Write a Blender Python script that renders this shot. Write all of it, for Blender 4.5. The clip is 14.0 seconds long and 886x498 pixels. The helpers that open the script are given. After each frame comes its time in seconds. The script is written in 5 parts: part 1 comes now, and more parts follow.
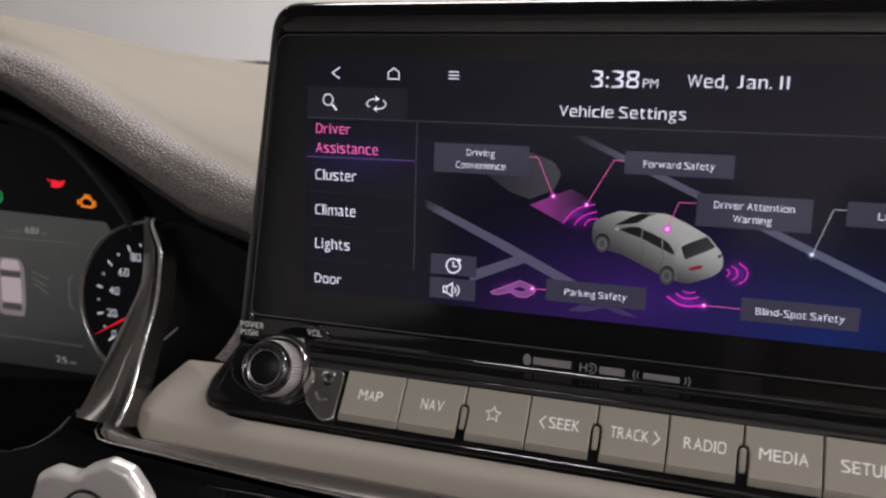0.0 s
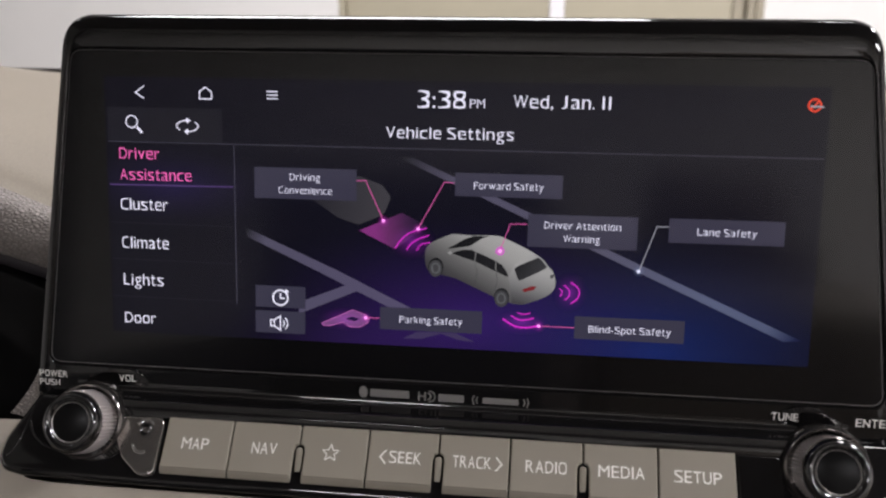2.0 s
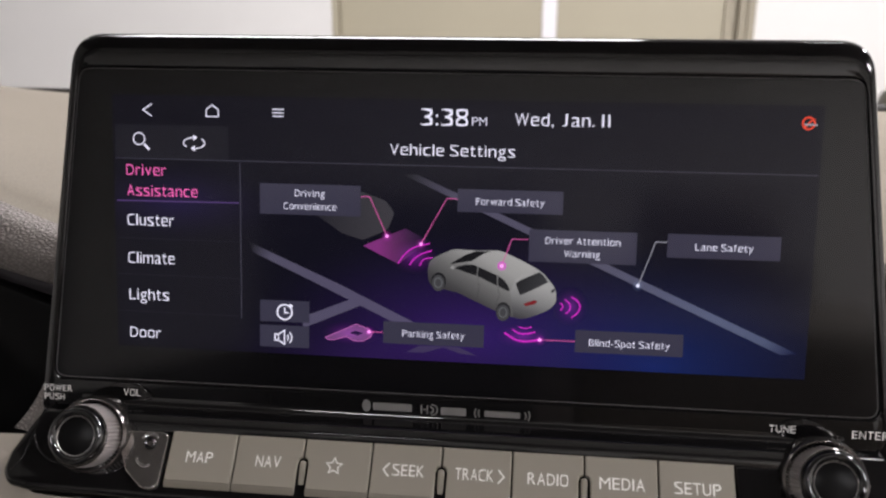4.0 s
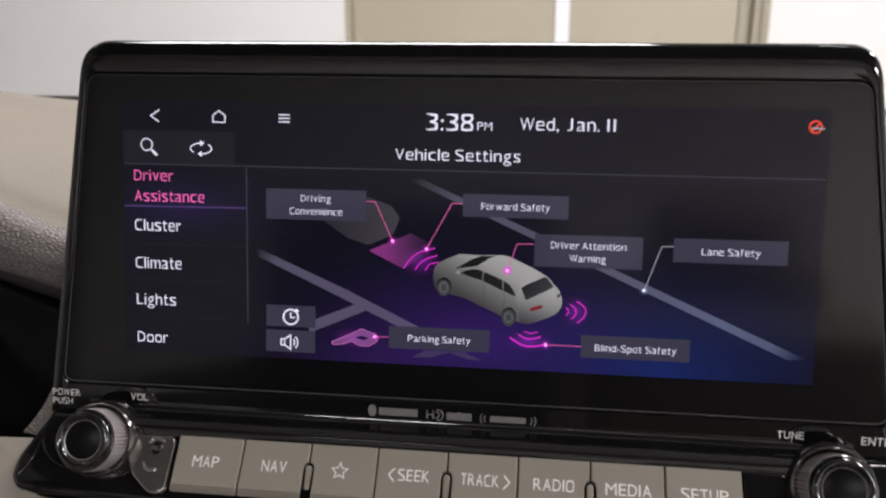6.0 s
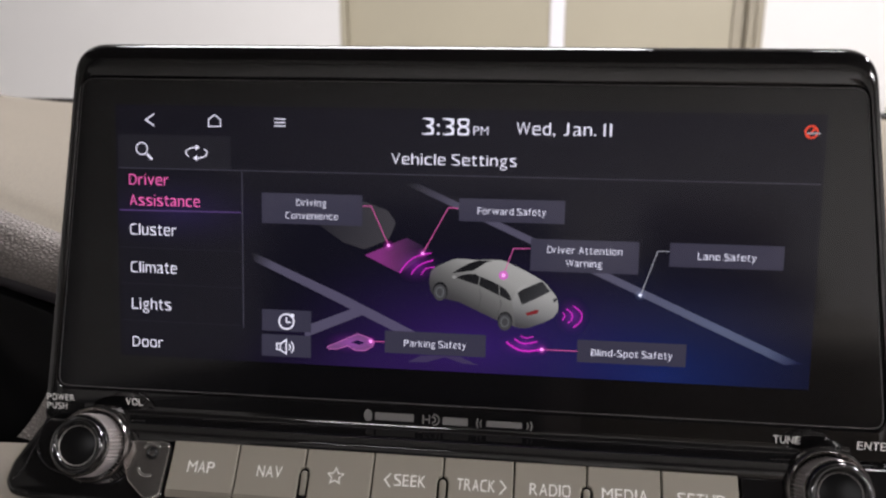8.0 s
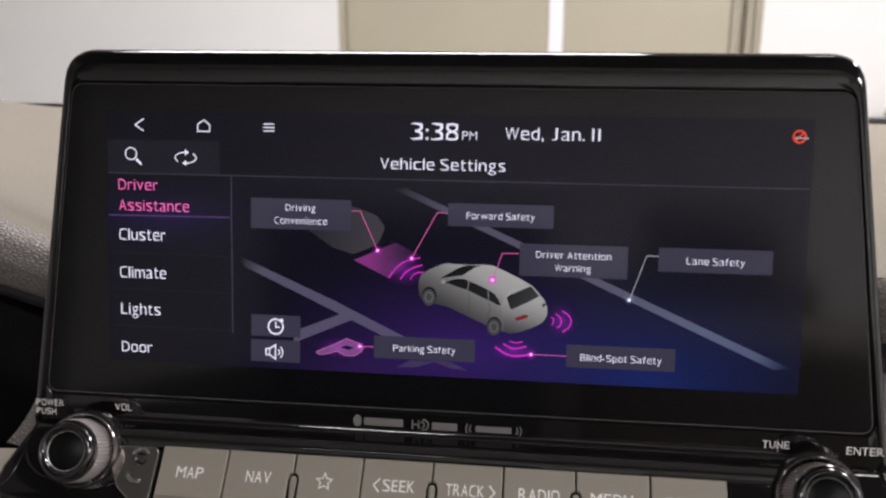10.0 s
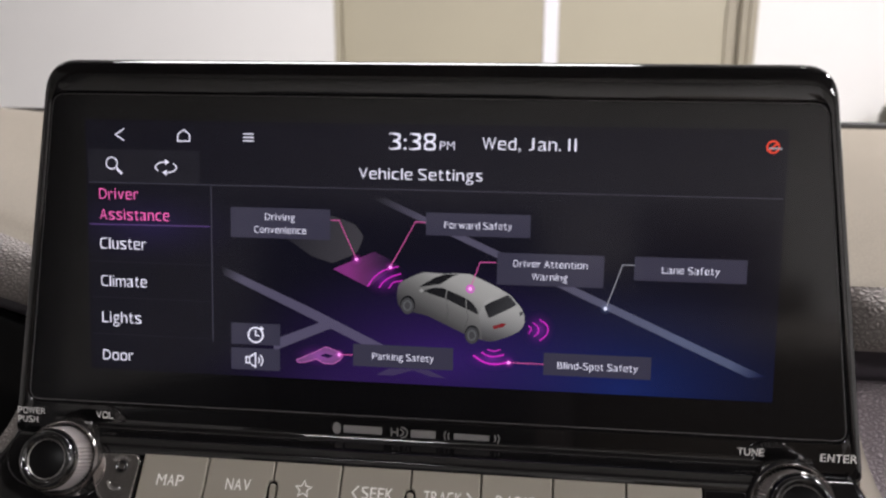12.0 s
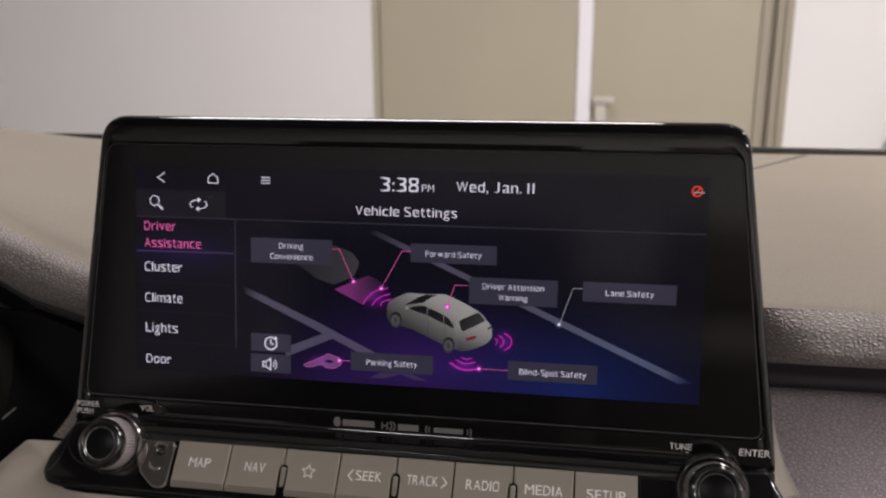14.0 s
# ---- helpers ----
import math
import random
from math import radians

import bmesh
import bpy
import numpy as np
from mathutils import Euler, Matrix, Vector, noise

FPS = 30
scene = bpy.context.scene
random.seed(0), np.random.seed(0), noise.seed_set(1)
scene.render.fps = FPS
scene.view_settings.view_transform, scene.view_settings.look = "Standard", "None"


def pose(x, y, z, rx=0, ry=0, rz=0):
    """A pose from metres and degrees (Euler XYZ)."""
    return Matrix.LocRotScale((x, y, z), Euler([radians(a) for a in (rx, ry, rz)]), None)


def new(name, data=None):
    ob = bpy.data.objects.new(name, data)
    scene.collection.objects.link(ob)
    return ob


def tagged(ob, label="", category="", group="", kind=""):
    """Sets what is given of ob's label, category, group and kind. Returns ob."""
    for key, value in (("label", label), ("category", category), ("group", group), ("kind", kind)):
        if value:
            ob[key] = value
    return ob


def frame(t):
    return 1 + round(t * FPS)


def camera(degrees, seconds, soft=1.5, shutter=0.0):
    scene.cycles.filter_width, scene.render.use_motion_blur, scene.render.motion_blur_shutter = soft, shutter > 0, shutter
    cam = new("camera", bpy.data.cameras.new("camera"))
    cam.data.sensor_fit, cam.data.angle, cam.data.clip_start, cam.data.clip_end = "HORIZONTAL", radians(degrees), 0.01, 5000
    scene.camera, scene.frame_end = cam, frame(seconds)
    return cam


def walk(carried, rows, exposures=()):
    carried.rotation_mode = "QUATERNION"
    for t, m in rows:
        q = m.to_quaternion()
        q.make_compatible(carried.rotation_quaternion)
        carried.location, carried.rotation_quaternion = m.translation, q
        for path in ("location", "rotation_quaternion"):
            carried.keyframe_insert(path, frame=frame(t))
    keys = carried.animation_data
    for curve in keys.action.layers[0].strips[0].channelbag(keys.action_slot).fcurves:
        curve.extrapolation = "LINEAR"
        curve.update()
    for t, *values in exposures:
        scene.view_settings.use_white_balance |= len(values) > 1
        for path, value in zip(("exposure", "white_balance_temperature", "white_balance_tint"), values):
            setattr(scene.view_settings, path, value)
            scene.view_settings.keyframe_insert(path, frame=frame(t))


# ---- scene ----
# The car's own frame: origin in the middle of the touch screen, x right, y ahead, z up along the screen,
# which leans back by 9.3 degrees. Lengths inside the car are in millimetres.
HEIGHT, RECLINE = 1.12, 9.3
CAR = pose(0, 0, HEIGHT, -RECLINE, 0, 0)
cam = camera(55.43, 14.0, soft=2.25, shutter=0.12)
cam.data.dof.use_dof, cam.data.dof.focus_distance, cam.data.dof.aperture_fstop = True, 0.33, 15.0
PATH = [
    (0, 38.8, -298.6, 25.0, 18.84, -8.89, 1.87),
    (0.5, 45.4, -294.1, 36.4, 12.94, -9.41, 1.54),
    (1, 37.0, -286.6, 32.9, 10.15, -9.17, 1.29),
    (1.5, 33.1, -283.5, 31.5, 8.01, -8.96, 1.24),
    (2, 32.4, -284.2, 32.5, 6.72, -8.60, 1.19),
    (2.5, 31.5, -285.7, 36.2, 6.30, -8.86, 1.12),
    (3, 29.4, -288.4, 32.9, 6.17, -8.04, 1.23),
    (5.5, 30.0, -290.0, 30.3, 6.80, -6.81, 1.19),
    (6, 32.2, -289.4, 30.2, 7.14, -6.68, 1.13),
    (6.5, 29.2, -289.6, 29.9, 6.87, -6.65, 1.17),
    (7, 30.0, -289.1, 31.1, 6.81, -6.69, 1.18),
    (9.5, 34.3, -288.7, 31.0, 6.80, -6.25, 1.15),
    (10, 35.4, -288.3, 31.2, 6.79, -6.23, 1.14),
    (10.5, 35.7, -288.2, 31.1, 6.63, -6.18, 1.18),
    (11, 35.3, -287.5, 31.6, 6.59, -6.32, 1.10),
    (11.5, 36.2, -288.3, 33.0, 6.27, -6.34, 1.16),
    (12, 42.1, -289.4, 34.5, 6.59, -6.19, 1.12),
    (12.5, 55.2, -307.3, 49.6, 6.92, -6.02, 1.12),
    (13, 64.2, -325.8, 58.3, 7.54, -5.81, 1.12),
    (13.5, 69.7, -334.8, 56.5, 8.40, -5.71, 1.10),
    (14, 72.6, -343.8, 49.5, 9.31, -5.89, 1.15),
]
walk(cam, [(t, CAR @ pose(x / 1000, y / 1000, z / 1000, 90 + pitch, 0, yaw) @ pose(0, 0, 0, 0, 0, roll))
           for t, x, y, z, yaw, pitch, roll in PATH],
     exposures=[(0.0, 0.0, 6290, 14), (12.4, 0.0, 6290, 14), (12.6, 0.05, 6290, 14), (12.8, 0.15, 6290, 14), (12.9, -0.35, 6500, 17), (13.5, -0.42, 6500, 17), (14.0, -0.42, 6500, 17)])

# ---------------------------------------------------------------- light
world = bpy.data.worlds.new("world")
scene.world = world
world.use_nodes = True
world.node_tree.nodes["Background"].inputs[0].default_value = (0.9, 0.95, 1.0, 1)
world.node_tree.nodes["Background"].inputs[1].default_value = 0.02


def unseen_lamp(x, y, w, h, watts):
    data = bpy.data.lights.new("unseen_lamp", "AREA")
    data.shape, data.size, data.size_y, data.energy = "RECTANGLE", w, h, watts
    data.color = (1.0, 0.975, 0.945)
    ob = new("unseen_lamp", data)
    ob.matrix_world = pose(x, y, 2.93)
    return ob


# added lamps out of view, placed and powered to balance dashboard and walls
unseen_lamp(-0.5, 1.6, 1.7, 0.5, 49)
unseen_lamp(0.95, 0.75, 0.3, 1.2, 32)
unseen_lamp(-1.9, -0.8, 0.3, 2.4, 8)
unseen_lamp(2.0, -0.6, 0.3, 2.4, 230)
unseen_lamp(2.7, -3.4, 1.6, 0.6, 125)
unseen_lamp(-0.75, -3.4, 0.7, 0.4, 38)

# ---------------------------------------------------------------- materials


def material(name, colour, rough=0.5, metal=0.0, bump=None, crease=0.65, vary=0.0, vary_scale=40.0, coat=0.0, rough_vary=0.0, spec=0.5):
    """bump: (pattern, scale per metre, strength, distance in metres)."""
    m = bpy.data.materials.new(name)
    m.use_nodes = True
    nt = m.node_tree
    p = nt.nodes["Principled BSDF"]
    p.inputs["Base Color"].default_value = (*colour, 1)
    p.inputs["Roughness"].default_value = rough
    p.inputs["Metallic"].default_value = metal
    p.inputs["Coat Weight"].default_value = coat
    p.inputs["Coat Roughness"].default_value = 0.04
    p.inputs["Specular IOR Level"].default_value = spec
    tc = nt.nodes.new("ShaderNodeTexCoord")
    if vary:
        n = nt.nodes.new("ShaderNodeTexNoise")
        n.inputs["Scale"].default_value, n.inputs["Detail"].default_value = vary_scale, 5
        nt.links.new(tc.outputs["Object"], n.inputs["Vector"])
        mix = nt.nodes.new("ShaderNodeMix")
        mix.data_type = "RGBA"
        mix.inputs[6].default_value = (*[c * (1 - vary) for c in colour], 1)
        mix.inputs[7].default_value = (*[min(1, c * (1 + vary)) for c in colour], 1)
        nt.links.new(n.outputs["Fac"], mix.inputs[0])
        nt.links.new(mix.outputs[2], p.inputs["Base Color"])
    if rough_vary:
        n = nt.nodes.new("ShaderNodeTexNoise")
        n.inputs["Scale"].default_value, n.inputs["Detail"].default_value = 90, 6
        nt.links.new(tc.outputs["Object"], n.inputs["Vector"])
        mr = nt.nodes.new("ShaderNodeMapRange")
        mr.inputs["To Min"].default_value, mr.inputs["To Max"].default_value = max(0.01, rough - rough_vary), rough + rough_vary
        nt.links.new(n.outputs["Fac"], mr.inputs["Value"])
        nt.links.new(mr.outputs["Result"], p.inputs["Roughness"])
    if bump:
        pattern, scale, strength, dist = bump
        b = nt.nodes.new("ShaderNodeBump")
        b.inputs["Strength"].default_value, b.inputs["Distance"].default_value = strength, dist
        if pattern == "leather":
            warp = nt.nodes.new("ShaderNodeTexNoise")
            warp.inputs["Scale"].default_value = scale * 0.6
            add = nt.nodes.new("ShaderNodeVectorMath")
            add.operation = "MULTIPLY_ADD"
            add.inputs[1].default_value = (0.0006,) * 3
            v = nt.nodes.new("ShaderNodeTexVoronoi")
            v.feature = "DISTANCE_TO_EDGE"
            v.inputs["Scale"].default_value = scale
            nt.links.new(tc.outputs["Object"], warp.inputs["Vector"])
            nt.links.new(warp.outputs["Color"], add.inputs[0])
            nt.links.new(tc.outputs["Object"], add.inputs[2])
            lay = nt.nodes.new("ShaderNodeMapping")
            lay.inputs["Rotation"].default_value, lay.inputs["Scale"].default_value = (0, 0.5, 0.3), (0.72, 1, 1.15)
            nt.links.new(add.outputs[0], lay.inputs["Vector"])
            nt.links.new(lay.outputs[0], v.inputs["Vector"])
            dome = nt.nodes.new("ShaderNodeMapRange")
            dome.interpolation_type = "SMOOTHSTEP"
            dome.inputs["From Max"].default_value = 0.55
            nt.links.new(v.outputs["Distance"], dome.inputs["Value"])
            nt.links.new(dome.outputs["Result"], b.inputs["Height"])
            # the base colour is multiplied darker towards the creases of the grain
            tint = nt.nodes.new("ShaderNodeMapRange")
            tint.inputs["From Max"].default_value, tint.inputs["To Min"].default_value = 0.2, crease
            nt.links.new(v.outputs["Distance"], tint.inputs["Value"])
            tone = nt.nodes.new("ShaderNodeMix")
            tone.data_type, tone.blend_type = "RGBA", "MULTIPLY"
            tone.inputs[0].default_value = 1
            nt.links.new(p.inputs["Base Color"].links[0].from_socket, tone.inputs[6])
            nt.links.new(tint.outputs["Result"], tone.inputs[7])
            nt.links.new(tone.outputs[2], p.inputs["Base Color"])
        else:
            n = nt.nodes.new("ShaderNodeTexNoise")
            n.inputs["Scale"].default_value, n.inputs["Detail"].default_value = scale, 4
            nt.links.new(tc.outputs["Object"], n.inputs["Vector"])
            nt.links.new(n.outputs["Fac"], b.inputs["Height"])
        nt.links.new(b.outputs["Normal"], p.inputs["Normal"])
    return m


def glow(name, colour, strength=1.0):
    m = bpy.data.materials.new(name)
    m.use_nodes = True
    p = m.node_tree.nodes["Principled BSDF"]
    p.inputs["Base Color"].default_value = (0.004, 0.0038, 0.0046, 1)
    p.inputs["Roughness"].default_value = 0.12
    p.inputs["Specular IOR Level"].default_value = 0.34
    p.inputs["Emission Color"].default_value = (*colour, 1)
    p.inputs["Emission Strength"].default_value = strength
    return m


def glow_ramp(name, stops, axis_from, axis_to):
    """A lit picture area whose colour runs along a line given in millimetres (x, z)."""
    m = glow(name, (0, 0, 0))
    nt = m.node_tree
    p = nt.nodes["Principled BSDF"]
    tc = nt.nodes.new("ShaderNodeTexCoord")
    sub = nt.nodes.new("ShaderNodeVectorMath")
    sub.operation = "SUBTRACT"
    sub.inputs[1].default_value = (axis_from[0] / 1000, 0, axis_from[1] / 1000)
    dx, dz = axis_to[0] - axis_from[0], axis_to[1] - axis_from[1]
    n2 = (dx * dx + dz * dz) / 1000
    dot = nt.nodes.new("ShaderNodeVectorMath")
    dot.operation = "DOT_PRODUCT"
    dot.inputs[1].default_value = (dx / n2, 0, dz / n2)
    ramp = nt.nodes.new("ShaderNodeValToRGB")
    e = ramp.color_ramp.elements
    e[0].position, e[0].color = stops[0][0], (*stops[0][1], 1)
    e[1].position, e[1].color = stops[-1][0], (*stops[-1][1], 1)
    for s, c in stops[1:-1]:
        k = e.new(s)
        k.color = (*c, 1)
    nt.links.new(tc.outputs["Object"], sub.inputs[0])
    nt.links.new(sub.outputs[0], dot.inputs[0])
    nt.links.new(dot.outputs["Value"], ramp.inputs["Fac"])
    nt.links.new(ramp.outputs["Color"], p.inputs["Emission Color"])
    p.inputs["Emission Strength"].default_value = 1.0
    return m


def halo(name, colour, strength):
    """Soft light round a bright mark of the screen's picture, fading to nothing at the rim of its patch."""
    m = bpy.data.materials.new(name)
    m.use_nodes = True
    nt = m.node_tree
    nt.nodes.remove(nt.nodes["Principled BSDF"])
    tc = nt.nodes.new("ShaderNodeTexCoord")
    mp = nt.nodes.new("ShaderNodeMapping")
    mp.inputs["Location"].default_value, mp.inputs["Scale"].default_value = (-1, 0, -1), (2, 0, 2)
    g = nt.nodes.new("ShaderNodeTexGradient")
    g.gradient_type = "QUADRATIC_SPHERE"
    e = nt.nodes.new("ShaderNodeEmission")
    e.inputs["Color"].default_value = (*colour, 1)
    mul = nt.nodes.new("ShaderNodeMath")
    mul.operation = "MULTIPLY"
    mul.inputs[1].default_value = strength
    add = nt.nodes.new("ShaderNodeAddShader")
    nt.links.new(tc.outputs["Generated"], mp.inputs["Vector"])
    nt.links.new(mp.outputs["Vector"], g.inputs["Vector"])
    nt.links.new(g.outputs["Fac"], mul.inputs[0])
    nt.links.new(mul.outputs[0], e.inputs["Strength"])
    nt.links.new(nt.nodes.new("ShaderNodeBsdfTransparent").outputs[0], add.inputs[0])
    nt.links.new(e.outputs[0], add.inputs[1])
    nt.links.new(add.outputs[0], nt.nodes["Material Output"].inputs["Surface"])
    return m


def screen_material():
    """The dark picture of the touch screen: near black, violet round the drawn car, blue to its lower right."""
    m = glow("screen_picture", (0, 0, 0))
    nt = m.node_tree
    p = nt.nodes["Principled BSDF"]
    p.inputs["Roughness"].default_value = 0.12
    p.inputs["Specular IOR Level"].default_value = 0.26
    tc = nt.nodes.new("ShaderNodeTexCoord")

    def blob(cx, cz, rx, rz, colour):
        mp = nt.nodes.new("ShaderNodeMapping")
        mp.vector_type = "POINT"
        mp.inputs["Location"].default_value = (-cx / rx, 0, -cz / rz)
        mp.inputs["Scale"].default_value = (1000 / rx, 0, 1000 / rz)
        nt.links.new(tc.outputs["Object"], mp.inputs["Vector"])
        g = nt.nodes.new("ShaderNodeTexGradient")
        g.gradient_type = "QUADRATIC_SPHERE"
        nt.links.new(mp.outputs["Vector"], g.inputs["Vector"])
        c = nt.nodes.new("ShaderNodeMix")
        c.data_type = "RGBA"
        c.inputs[6].default_value = (0, 0, 0, 1)
        c.inputs[7].default_value = (*colour, 1)
        nt.links.new(g.outputs["Fac"], c.inputs[0])
        return c.outputs[2]

    total = None
    for args in [(0, 0, 900, 900, (0.0036, 0.0033, 0.0085)), (8, -36, 85, 40, (0.025, 0.006, 0.090)), (72, -44, 85, 46, (0.002, 0.012, 0.085)),
                 (-30, -48, 60, 25, (0.011, 0.003, 0.032)), (-98, 8, 42, 16, (0.008, 0.004, 0.03))]:
        c = blob(*args)
        if total is None:
            total = c
        else:
            a = nt.nodes.new("ShaderNodeMix")
            a.data_type, a.blend_type = "RGBA", "ADD"
            a.inputs[0].default_value = 1
            nt.links.new(total, a.inputs[6])
            nt.links.new(c, a.inputs[7])
            total = a.outputs[2]
    nt.links.new(total, p.inputs["Emission Color"])
    p.inputs["Emission Strength"].default_value = 1.0
    return m


